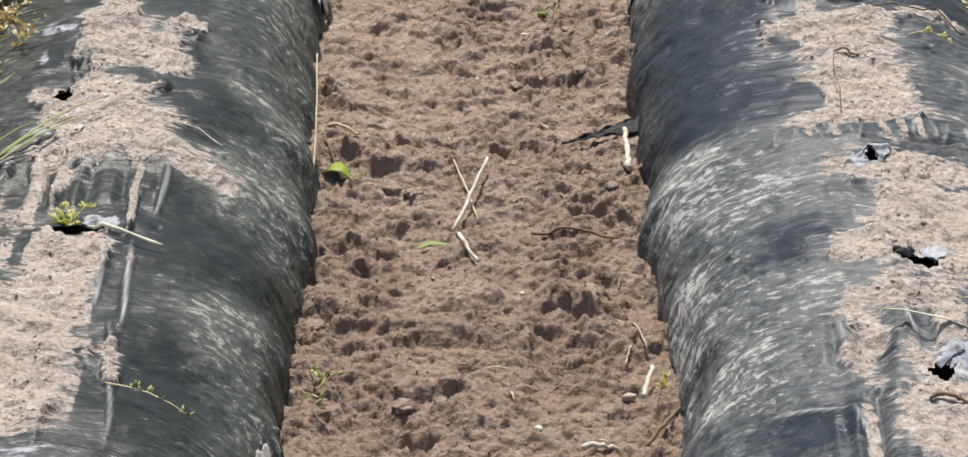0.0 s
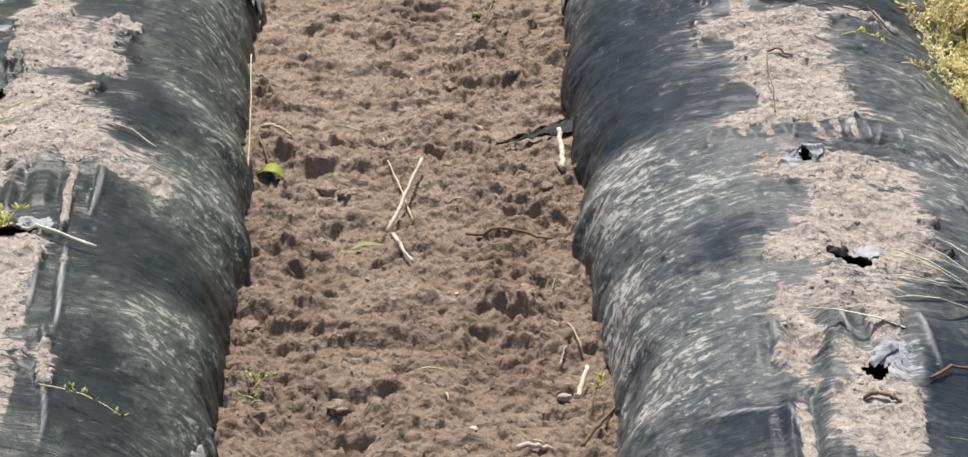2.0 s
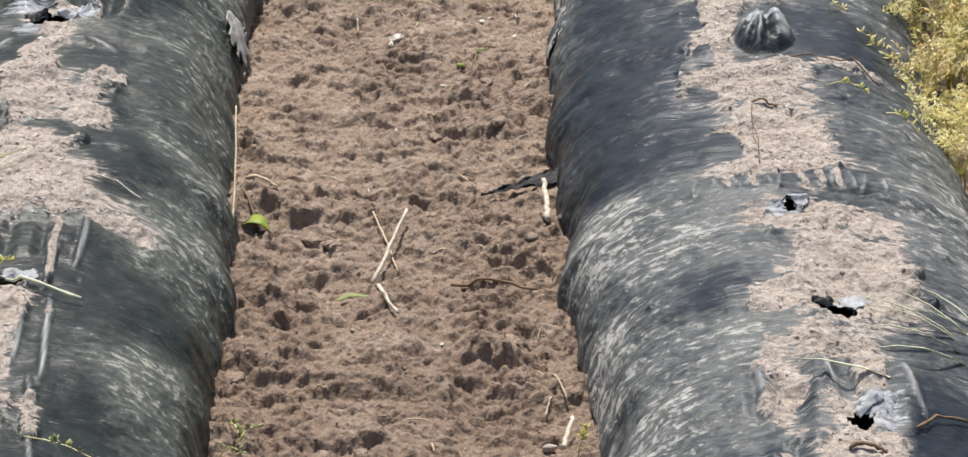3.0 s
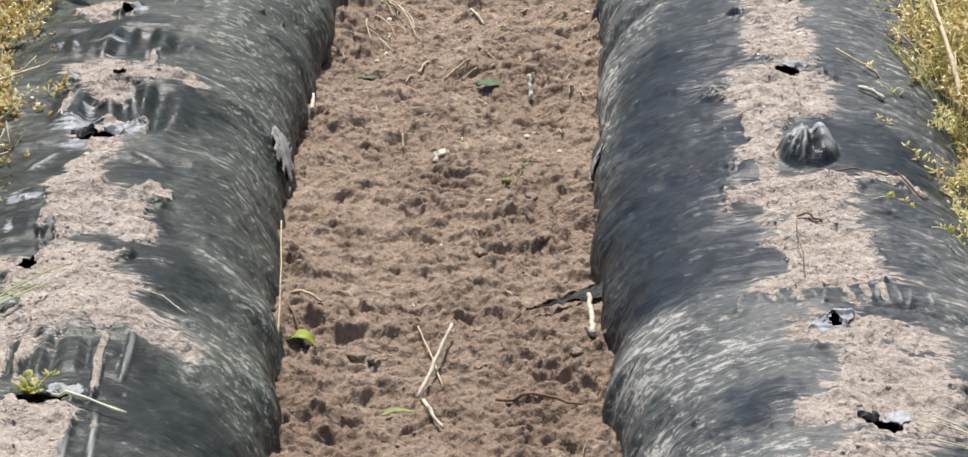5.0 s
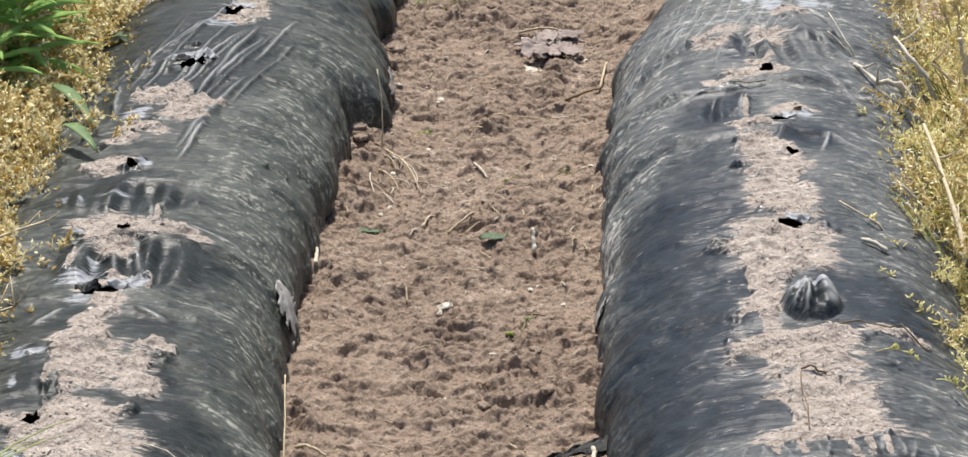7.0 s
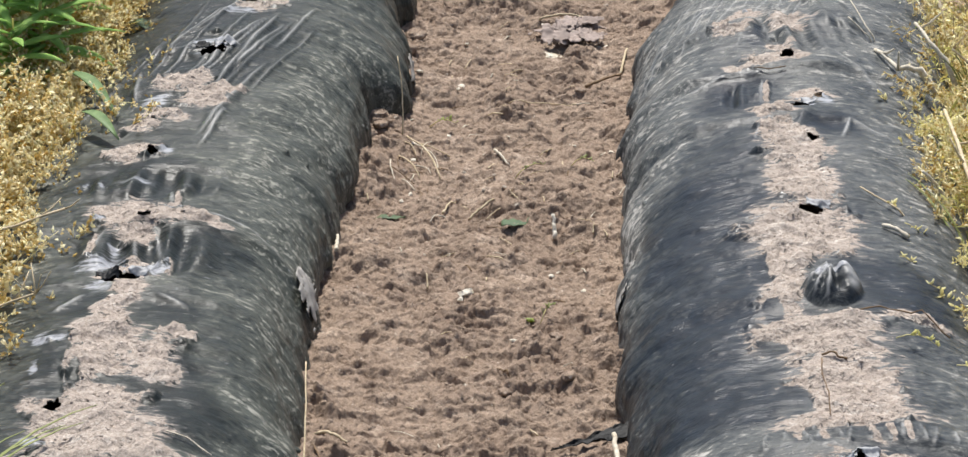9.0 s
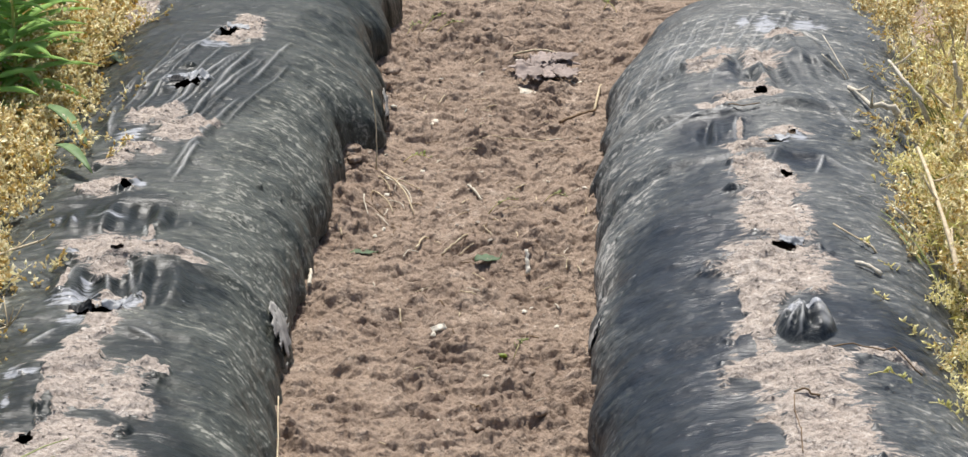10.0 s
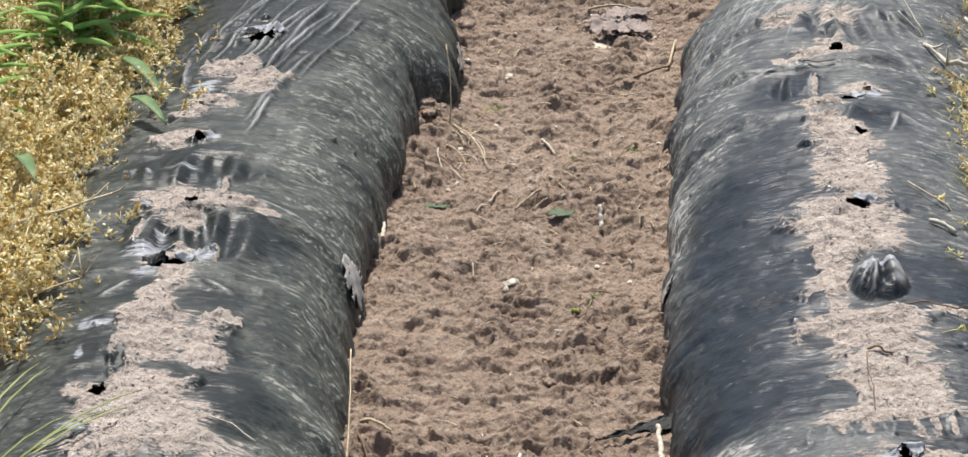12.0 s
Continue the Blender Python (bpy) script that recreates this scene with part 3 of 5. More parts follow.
# heavy dust
DUST_L = ((0.273, 4.412, 0.04, 0.082), (0.247, 4.278, 0.05, 0.078), (0.201, 4.465, 0.052, 0.042), (0.167, 4.308, 0.034, 0.013), (0.27, 4.793, 0.027, 0.055), (0.28, 4.5, 0.05, 0.25), (0.25, 4.16, 0.08, 0.07), (0.26, 5.05, 0.05, 0.05), (0.22, 3.75, 0.07, 0.22), (0.27, 3.6, 0.03, 0.1), (0.0, 4.82, 0.085, 0.05), (0.0, 5.9, 0.10, 0.10), (0.22, 4.15, 0.10, 0.26))
DUST_R = ((-0.262, 3.827, 0.017, 0.053), (-0.278, 3.753, 0.011, 0.048), (-0.242, 3.66, 0.041, 0.054), (-0.212, 3.723, 0.03, 0.04), (-0.25, 4.24, 0.06, 0.13), (-0.26, 3.95, 0.04, 0.10), (-0.21, 3.70, 0.05, 0.09), (-0.18, 4.13, 0.08, 0.04), (0.03, 6.22, 0.10, 0.06), (0.03, 3.62, 0.05, 0.08), (-0.28, 5.2, 0.03, 0.3), (0.014, 4.835, 0.035, 0.03))
# film that stays dark and clean
DARK_L = ((0.16, 3.98, 0.10, 0.10), (0.14, 3.60, 0.07, 0.12), (-0.027, 5.278, 0.08, 0.045), (-0.008, 4.928, 0.047, 0.039), (0.114, 4.966, 0.057, 0.066), (0.088, 4.709, 0.036, 0.054), (0.139, 4.367, 0.062, 0.081), (-0.047, 4.719, 0.015, 0.061), (-0.074, 4.497, 0.017, 0.085), (-0.099, 4.412, 0.008, 0.069), (-0.02, 5.88, 0.13, 0.24), (0.0, 5.22, 0.11, 0.05), (0.04, 4.93, 0.10, 0.07), (0.12, 4.05, 0.05, 0.09), (0.10, 4.45, 0.05, 0.12))
DARK_R = ((-0.18, 4.45, 0.09, 0.10), (-0.17, 4.80, 0.09, 0.30), (-0.074, 5.969, 0.02, 0.046), (-0.10, 5.731, 0.06, 0.06), (0.05, 5.50, 0.04, 0.06), (-0.16, 4.95, 0.10, 0.36), (-0.13, 3.96, 0.05, 0.06), (0.11, 4.82, 0.08, 0.10), (-0.10, 5.66, 0.06, 0.08), (-0.14, 3.50, 0.06, 0.05), (0.12, 3.55, 0.05, 0.15))
# planting holes: u, y, half width, half length
HOLES_L = ((0.017, 6.18, 0.016, 0.020), (-0.01, 5.86, 0.022, 0.016), (-0.019, 5.358, 0.011, 0.010), (0.011, 5.047, 0.009, 0.011), (0.004, 4.812, 0.024, 0.008), (0.01, 3.955, 0.030, 0.018), (-0.055, 4.36, 0.010, 0.010))
HOLES_R = ((0.009, 6.216, 0.009, 0.012), (-0.013, 5.845, 0.011, 0.012), (0.003, 5.596, 0.018, 0.011), (0.04, 5.65, 0.006, 0.008), (0.018, 5.405, 0.012, 0.010), (0.0, 5.10, 0.017, 0.012), (-0.01, 4.172, 0.0085, 0.008), (0.022, 3.885, 0.020, 0.013), (0.015, 3.60, 0.013, 0.018))


# patches where the film mirrors the sky, the reflection painted in as pale colour
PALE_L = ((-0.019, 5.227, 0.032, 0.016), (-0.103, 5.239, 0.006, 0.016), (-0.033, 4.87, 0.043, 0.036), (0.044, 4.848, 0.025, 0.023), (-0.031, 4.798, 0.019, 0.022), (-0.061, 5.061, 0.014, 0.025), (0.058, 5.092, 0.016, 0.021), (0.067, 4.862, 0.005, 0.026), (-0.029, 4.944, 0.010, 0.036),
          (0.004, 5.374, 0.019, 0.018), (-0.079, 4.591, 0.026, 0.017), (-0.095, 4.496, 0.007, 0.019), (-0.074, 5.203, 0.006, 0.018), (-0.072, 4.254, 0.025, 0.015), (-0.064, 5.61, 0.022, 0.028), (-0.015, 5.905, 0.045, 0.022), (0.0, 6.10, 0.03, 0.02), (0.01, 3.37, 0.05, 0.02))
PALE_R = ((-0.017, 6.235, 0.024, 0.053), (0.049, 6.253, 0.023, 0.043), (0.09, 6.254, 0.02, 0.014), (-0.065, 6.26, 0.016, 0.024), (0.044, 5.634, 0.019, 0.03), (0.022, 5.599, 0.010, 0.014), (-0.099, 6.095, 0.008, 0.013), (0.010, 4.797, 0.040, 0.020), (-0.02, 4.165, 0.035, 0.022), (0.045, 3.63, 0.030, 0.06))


# where the film drops in a step across the bed: y, height
SHELVES_L = ((5.30, 0.007), (5.035, 0.011), (4.60, 0.006), (4.17, 0.010))
SHELVES_R = ((6.02, 0.008), (5.79, 0.012), (5.53, 0.009), (5.10, 0.005), (4.235, 0.012), (3.80, 0.006))


def spots(u, y, rows, power=2.0):
    """1 at the middle of a spot, 0.5 at its rim, falling to 0."""
    best = np.zeros_like(u)
    for cu, cy, ru, ry in rows:
        d = (np.abs((u - cu) / ru) ** power + np.abs((y - cy) / ry) ** power) ** (1 / power)
        best = np.maximum(best, np.clip(1.5 - d, 0, 1.0))
    return best


def pleats(u, y, rows, seed):
    """Heights of tight pleats and whiteness of their painted highlights, tapering at their ends."""
    high, white = np.zeros_like(u), np.zeros_like(u)
    for n, (u0, y0, u1, y1, wide, tall, pale) in enumerate(rows):
        du, dy = u1 - u0, y1 - y0
        k = ((u - u0) * du + (y - y0) * dy) / (du * du + dy * dy)
        long = math.hypot(du, dy)
        off = ((u - u0) * dy - (y - y0) * du) / long + 0.6 * wide * grad_noise(k * long * 7, k * 0 + n, seed)
        w = 0.9 * wide * (0.7 + 0.3 * np.sin(np.clip(k, 0, 1) * np.pi))
        body = np.exp(-np.abs(off / w) ** 1.3) * step(-0.12, 0.15, k) * step(1.12, 0.85, k)
        high = np.maximum(high, 0.75 * tall * body)
        # a highlight painted along one side of the pleat
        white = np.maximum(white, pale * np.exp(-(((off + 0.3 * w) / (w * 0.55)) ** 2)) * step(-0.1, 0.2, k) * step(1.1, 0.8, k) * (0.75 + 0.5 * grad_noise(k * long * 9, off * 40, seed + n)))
    return high, white


def bed_shape(side, s, y):
    """Place, slope and sheet fields of a bed's film at s (-1 to 1 across) and y."""
    inward = 1.0 if side == "L" else -1.0
    seed = 100 if side == "L" else 300
    holes = HOLES_L if side == "L" else HOLES_R
    e = np.sin(s * np.pi / 2)
    half = BED_HALF * (1 + 0.02 * fbm(y * 2.2, y * 0 + seed, seed, 3))
    hem = 0.0
    fringe = 0.03 * fbm(y * 9, y * 0 + 3.3, seed + 5, 4)
    if side == "L":
        fringe = fringe + np.interp(y, (3.9, 4.2, 4.7, 5.0, 5.4, 5.7, 5.95, 6.10, 6.3, 6.5, 6.8), (-0.02, 0.0, -0.05, -0.07, -0.06, -0.06, -0.07, 0.0, 0.0, -0.05, 0.0))
        hem = np.interp(y, (5.70, 5.88, 5.94, 6.05, 6.12, 6.22, 6.31, 6.42, 6.53, 6.58, 6.8), (0.0, -0.04, -0.05, 0.06, 0.07, 0.06, -0.01, -0.06, -0.08, 0.02, 0.0))
    else:
        fringe = fringe + np.interp(y, (3.6, 3.85, 4.1, 4.5, 5.1, 5.5, 5.9, 6.3, 6.7), (0.0, -0.05, 0.0, 0.02, 0.03, 0.0, 0.01, 0.08, 0.0))
    half = half * (1 + np.where(e * inward > 0, fringe * np.abs(e) ** 3 + hem * np.abs(e) ** 6, 0))
    half = half * (1 + np.where(e * inward > 0, 0.06 * fbm(y * 12, y * 0 + 1.7, seed + 7, 3) * step(5.75, 5.95, y) * (1.0 if side == "L" else 0.3) * np.abs(e) ** 12, 0))
    if side == "R":
        half = half * (0.6 + 0.4 * np.sqrt(np.clip((6.9 - y) / 0.62, 0, 1)))
    u = e * half
    high = BED_HIGH * (1 + 0.07 * fbm(y * 1.6, y * 0 + 7, seed + 9, 2))
    end = np.sqrt(np.clip((y - 1.42) / 0.25, 0.0, 1.0)) * np.sqrt(np.clip(((6.86 if side == "R" else 8.4) - y) / 0.52, 0.0, 1.0))
    z = high * np.sqrt(np.maximum(1 - np.abs(e) ** 2.4, 0)) * end
    wu, wy = u + 0.016 * fbm(u * 15, y * 15, seed + 11, 3), y + 0.022 * fbm(u * 15 + 5, y * 13, seed + 12, 3)
    soil = np.clip(spots(wu, wy, EARTH_L if side == "L" else EARTH_R, 2.6) - 1.1 * np.clip(spots(u, y, BARE_L if side == "L" else BARE_R, 3.0) - 0.1, 0, 1), 0, 1)
    soil = np.maximum(soil, np.clip(1.15 * spots(u + 0.004 * grad_noise(y * 20, u * 20, seed + 3), y, RIDGES_L if side == "L" else RIDGES_R, 2.6), 0, 1))
    dust = spots(u, y, DUST_L if side == "L" else DUST_R) 
    if side == "R":
        dust = np.maximum(dust, 0.62 * spots(wu, wy, ((0.0, 6.25, 0.30, 0.55), (-0.25, 5.7, 0.09, 0.7), (0.22, 5.6, 0.12, 0.7), (0.22, 4.3, 0.10, 0.4), (-0.17, 3.9, 0.12, 0.5))))
    if side == "L":
        dust = np.maximum(dust, 0.85 * spots(wu, wy, ((0.21, 5.45, 0.15, 0.95), (0.25, 4.6, 0.08, 0.5), (-0.20, 5.0, 0.10, 0.8))))
    dust = dust - 1.4 * spots(wu, wy, DARK_L if side == "L" else DARK_R)
    # creases round the bed, ribs along it, sagging between the holes
    flank = step(0.25, 0.75, np.abs(e))
    arc = s * 0.36
    ring = 1 - np.abs(fbm(arc * 4 + 2, (y + 0.25 * np.abs(arc)) * 13, seed + 20, 1))
    pull, glint = pleats(u, y, PLEATS_L if side == "L" else PLEATS_R, seed + 15)
    calm = 1 - 0.8 * spots(u, y, ((-0.02, 5.95, 0.18, 0.34),)) if side == "L" else 1.0
    out = pull + 0.0036 * calm * (ring - 0.6) * (0.35 + 0.65 * flank) + 0.008 * fbm(arc * 6, y * 6, seed + 30, 3)
    for n, (y0, tall) in enumerate(SHELVES_L if side == "L" else SHELVES_R):
        d = y - y0 - 0.02 * fbm(arc * 6, arc * 0 + n, seed + 80, 2)
        out = out + tall * np.exp(-((d / np.where(d > 0, 0.06, 0.016)) ** 2)) * (0.75 + 0.4 * grad_noise(arc * 9, arc * 0 + 2.3 * n, seed + 81))
    lane = np.where(y > 5.45, arc - 0.24 * (y - 5.45), arc) if side == "L" else np.where(y > 5.9, arc + 0.25 * (y - 5.9), arc)
    fold = 0.5 + 0.5 * np.cos(np.pi * np.clip(1.5 * grad_noise(lane * 27, y * 0.9, seed + 40), -1, 1))
    if side == "L":
        folds = spots(u, y, ((0.02, 4.93, 0.10, 0.09), (-0.02, 4.09, 0.11, 0.05), (0.0, 5.22, 0.10, 0.06), (0.1, 3.3, 0.05, 0.05)))
    else:
        folds = spots(u, y, ((0.02, 6.05, 0.09, 0.15), (-0.02, 3.70, 0.10, 0.10), (-0.03, 3.45, 0.08, 0.12), (0.05, 3.68, 0.06, 0.10), (-0.09, 5.68, 0.03, 0.06)))
    out = out + 0.019 * (fold - 0.5) * step(0.1, 0.8, folds) * (1 - 0.5 * soil)
    out = out + 0.0010 * fbm(arc * 34, y * 34, seed + 45, 2)
    lie = step(0.45, 0.7, soil + 0.55 * fbm(arc * 16, y * 16, seed + 50, 4))
    out = out + lie * (0.002 + 0.005 * fbm(arc * 9, y * 9, seed + 55, 3) + 0.0045 * ledges(2.0 * fbm(arc * 22, y * 20, seed + 60, 3), 0.3) + 0.004 * np.abs(grad_noise(arc * 75, y * 75, seed + 66)) + 0.004 * lumps(arc, y, 0.022, seed + 62, 0.25))
    if side == "R":  # a blister of film over a trapped shoot, pleated
        d = np.hypot((u - 0.012) / 0.046, (y - 4.78) / 0.060)
        a = np.arctan2(y - 4.81, (u - 0.014) * 1.3)
        out = out + 0.036 * np.clip(1 - d**2, 0, 1) ** 0.6 * (1 + 0.16 * np.sin(a * 11 + 3 * np.sin(a * 3)) + 0.35 * fbm(u * 40, y * 30, 391, 2))
        # painted highlights on the blister's pleat tops
        glint = np.maximum(glint, 0.55 * step(0.55, 0.95, np.sin(a * 11 + 3 * np.sin(a * 3))) * step(1.0, 0.7, d))
    pit, pale = np.zeros_like(u), np.zeros_like(u)
    for n, (hu, hy, ru, ry) in enumerate(holes):
        wob = 0.45 * fbm(u * 60, y * 60, seed + 70 + n, 2)
        d = np.hypot((u - hu) / ru, (y - hy) / ry) + wob
        out = out + 0.003 * np.exp(-(((d - 1.5) / 0.5) ** 2))
        pit = np.maximum(pit, step(1.2, 0.9, d))
        # pale rim round the hole: sky sheen painted on the tilted film
        far = np.hypot((u - hu) / (ru + 0.03), (y - hy) / (ry + 0.022))
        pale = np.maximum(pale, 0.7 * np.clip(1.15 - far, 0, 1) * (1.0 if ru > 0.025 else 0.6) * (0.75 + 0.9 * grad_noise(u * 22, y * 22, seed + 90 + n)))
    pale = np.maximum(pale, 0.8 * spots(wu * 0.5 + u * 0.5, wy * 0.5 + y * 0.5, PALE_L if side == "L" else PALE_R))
    return u, z, out, soil, dust, pit, arc, pale, glint * (1 - 0.7 * lie)


def place_on_bed(side, u, y, lift=0.0):
    """A place on the film u from the crest."""
    s = np.arcsin(np.clip(u / BED_HALF, -1, 1)) * 2 / np.pi
    _, z, out, *_ = bed_shape(side, np.array([s]), np.array([y]))
    return Vector((float(crest(side, y)) + u, y, float(z[0] + out[0]) + lift))


def make_bed(side, label):
    bed = thing("raised_bed", pose(0, 0, 0), label, "garden bed", "planting beds")
    ss, yy = np.meshgrid(np.linspace(-1, 1, 270), np.concatenate([np.arange(1.4, 3.44, 0.03), np.arange(3.45, 6.88 if side == "R" else 7.04, 0.0042), np.arange(7.05, 7.0 if side == "R" else 8.42, 0.03)]))
    u, z, out, soil, dust, pit, arc, pale, glint = bed_shape(side, ss, yy)
    du, dz = np.gradient(u, axis=1), np.gradient(z, axis=1)
    size = np.hypot(du, dz) + 1e-9
    nx, nz = -dz / size, du / size
    px, pz = crest(side, yy) + u + out * nx, z + out * nz - 0.006
    hole = np.maximum(np.maximum(pit[:-1, :-1], pit[1:, 1:]), np.maximum(pit[1:, :-1], pit[:-1, 1:])) > 0.92
    me = grid_mesh("plastic_film", px, yy, pz, ~hole)
    put_attr(me, "soil", soil * (1 - 0.8 * step(0.35, 0.6, pale)))
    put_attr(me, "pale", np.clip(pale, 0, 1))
    put_attr(me, "glint", np.clip(glint, 0, 1))
    put_attr(me, "dust", np.clip(dust, -1, 1))
    put_attr(me, "sheet", np.stack([arc + (5 if side == "R" else 0), yy, 0 * yy], -1), "FLOAT_VECTOR")
    me.materials.append(FILM_L if side == "L" else FILM_R)
    film = new("plastic_film", me)
    film.parent = bed
    film["label"] = "wrinkled dusty black mulch film with dry earth on it"
    return bed


bed_left = make_bed("L", "long bed under dusty black plastic film with earth on top")
bed_right = make_bed("R", "long raised bed under wrinkled black plastic film with torn planting holes")


# ---- torn flaps of film round the holes ----
def edge_scrap(bed, side, s0, s1, y0, y1, seed, mat=TORN):
    """A ragged piece of torn film that hugs the bed's flank."""
    ss, yy = np.meshgrid(np.linspace(s0, s1, 26), np.linspace(y0, y1, 26))
    u, z, out, *_ = bed_shape(side, ss, yy)
    lift = 0.005 + 0.003 * np.abs(fbm(ss * 9, yy * 14, seed, 2))
    sign = np.sign(s0 + s1)
    px = crest(side, yy) + u + sign * lift
    a, b = (ss - (s0 + s1) / 2) / (abs(s1 - s0) / 2), (yy - (y0 + y1) / 2) / ((y1 - y0) / 2)
    inside = (np.hypot(a, b) + 0.5 * fbm(ss * 20, yy * 30, seed + 1, 3))[:-1, :-1] < 0.85
    me = grid_mesh("torn_film", px, yy, z + 0.5 * lift - 0.003, inside)
    me.materials.append(mat)
    ob = new("torn_film", me)
    ob.parent = bed
    ob["label"] = "pale torn scrap of film at the bed's edge"
    ob.modifiers.new("thickness", "SOLIDIFY").thickness = 0.0006


def hole_scrap(bed, side, u0, y0, ru, ry, seed, mat=TORN, rise=0.006):
    """A ragged, curled flap of film beside a planting hole."""
    uu, yy = np.meshgrid(np.linspace(u0 - ru, u0 + ru, 22), np.linspace(y0 - ry, y0 + ry, 22))
    ss = np.arcsin(np.clip(uu / BED_HALF, -1, 1)) * 2 / np.pi
    _, z, out, *_ = bed_shape(side, ss, yy)
    a, b = (uu - u0) / ru, (yy - y0) / ry
    lift = 0.001 + rise * np.abs(fbm(uu * 45 + seed, yy * 30, seed, 2)) + 0.4 * rise * b
    inside = (np.hypot(a, b) + 0.45 * fbm(uu * 60, yy * 50, seed + 1, 3))[:-1, :-1] < 0.8
    me = grid_mesh("torn_film", crest(side, yy) + uu, yy, z + np.maximum(out, 0) + lift - 0.005, inside)
    me.materials.append(mat)
    ob = new("torn_film", me)
    ob.parent = bed
    ob["label"] = "curled scrap of torn film beside a planting hole"
    ob.modifiers.new("thickness", "SOLIDIFY").thickness = 0.0006


for side, bed, holes in (("L", bed_left, HOLES_L), ("R", bed_right, HOLES_R)):
    rnd = random.Random(5)
    for n, (hu, hy, ru, ry) in enumerate(holes):
        if ru < 0.0125 and hy != 4.172:
            continue
        hole_scrap(bed, side, hu + rnd.uniform(0.3, 1.0) * ru, hy + ry * 1.5, 0.016 + 0.4 * ru, 0.016, 600 + 11 * n + (99 if side == "R" else 0))
        if ru > 0.018:
            hole_scrap(bed, side, hu - rnd.uniform(0.2, 1.3) * ru, hy + ry * 1.2, 0.012 + 0.3 * ru, 0.012, 650 + 11 * n + (99 if side == "R" else 0), BLACK_FILM)


for n, (bed, side, s0, s1, y0, y1) in enumerate(((bed_left, "L", 0.64, 0.98, 4.97, 5.10), (bed_left, "L", 0.84, 1.0, 6.14, 6.26),
                                                 (bed_left, "L", 0.74, 0.93, 3.52, 3.60), (bed_right, "R", -1.0, -0.74, 5.03, 5.18))):
    edge_scrap(bed, side, s0, s1, y0, y1, 500 + 7 * n, DIRTY_FILM)


# ---- crumbs of earth, past counting ----
def lump_mesh(name, places, sizes, mat, parent=None, flat=0.65, wet=0.3, cuts=1):
    """Many uneven little lumps joined in one mesh."""
    bm = bmesh.new()
    bmesh.ops.create_icosphere(bm, subdivisions=cuts, radius=1.0)
    base = np.array([v.co[:] for v in bm.verts])
    tris = np.array([[v.index for v in f.verts] for f in bm.faces])
    bm.free()
    n = len(places)
    v = base[None] * rng.uniform(0.7, 1.2, (n, len(base), 1))
    a = rng.uniform(0, 6.28, n)
    ca, sa = np.cos(a)[:, None], np.sin(a)[:, None]
    tilt = rng.uniform(0.6, 1.4, (n, 1, 3)) * np.array([1, 1, flat])
    v = v * tilt
    v = np.stack([v[..., 0] * ca - v[..., 1] * sa, v[..., 0] * sa + v[..., 1] * ca, v[..., 2]], -1)
    v = v * np.asarray(sizes)[:, None, None] + np.asarray(places)[:, None, :]
    f = tris[None] + (np.arange(n) * len(base))[:, None, None]
    me = bpy.data.meshes.new(name)
    me.from_pydata(v.reshape(-1, 3).tolist(), [], f.reshape(-1, 3).tolist())
    me.materials.append(mat)
    me.polygons.foreach_set("use_smooth", np.ones(len(me.polygons), dtype=bool))
    put_attr(me, "damp", np.repeat(rng.uniform(0, wet, n) ** 2, len(base)))
    ob = new(name, me)
    ob.parent = parent
    return ob


count = 14000
cy = rng.uniform(3.45, 7.1, count)
cx = furrow_line(cy) + rng.uniform(-0.25, 0.25, count)
cz, cdamp = ground_height(cx, cy)
keep = rng.uniform(0, 1, count) < 0.22 + 0.6 * cdamp
cx, cy, cz = cx[keep], cy[keep], cz[keep]
csize = 0.0009 + 0.0016 * rng.uniform(0, 1, len(cx)) ** 2
tagged(lump_mesh("loose_earth", np.stack([cx, cy, cz - 0.12 * csize], -1), csize, CRUMB, None, 0.60), "loose brown crumbs of earth in the furrow", "soil", kind="stuff")
for side, bed, rows in (("L", bed_left, EARTH_L), ("R", bed_right, EARTH_R)):
    spots_at = []
    for eu, ey, ru, ry in rows:
        many = int(24000 * ru * ry)
        for _ in range(many):
            a, r = rng.uniform(0, 6.28), rng.uniform(0, 1) ** 0.5
            spots_at.append((eu + ru * r * math.cos(a), ey + ry * r * math.sin(a)))
    su, sy = np.array(spots_at).T
    ss = np.arcsin(np.clip(su / BED_HALF, -1, 1)) * 2 / np.pi
    _, z, out, soil, _, pit, *_ = bed_shape(side, ss, sy)
    keep = (soil > 0.4) & (pit < 0.2)
    ps = np.stack([crest(side, sy) + su, sy, z + out - 0.0062], -1)[keep]
    ob = lump_mesh("loose_earth", ps, 0.0009 + 0.0026 * rng.uniform(0, 1, len(ps)) ** 4, DRY_CRUMB, bed, 0.65, 0.1)
    tagged(ob, "dry crumbs of earth lying on the film", kind="stuff")


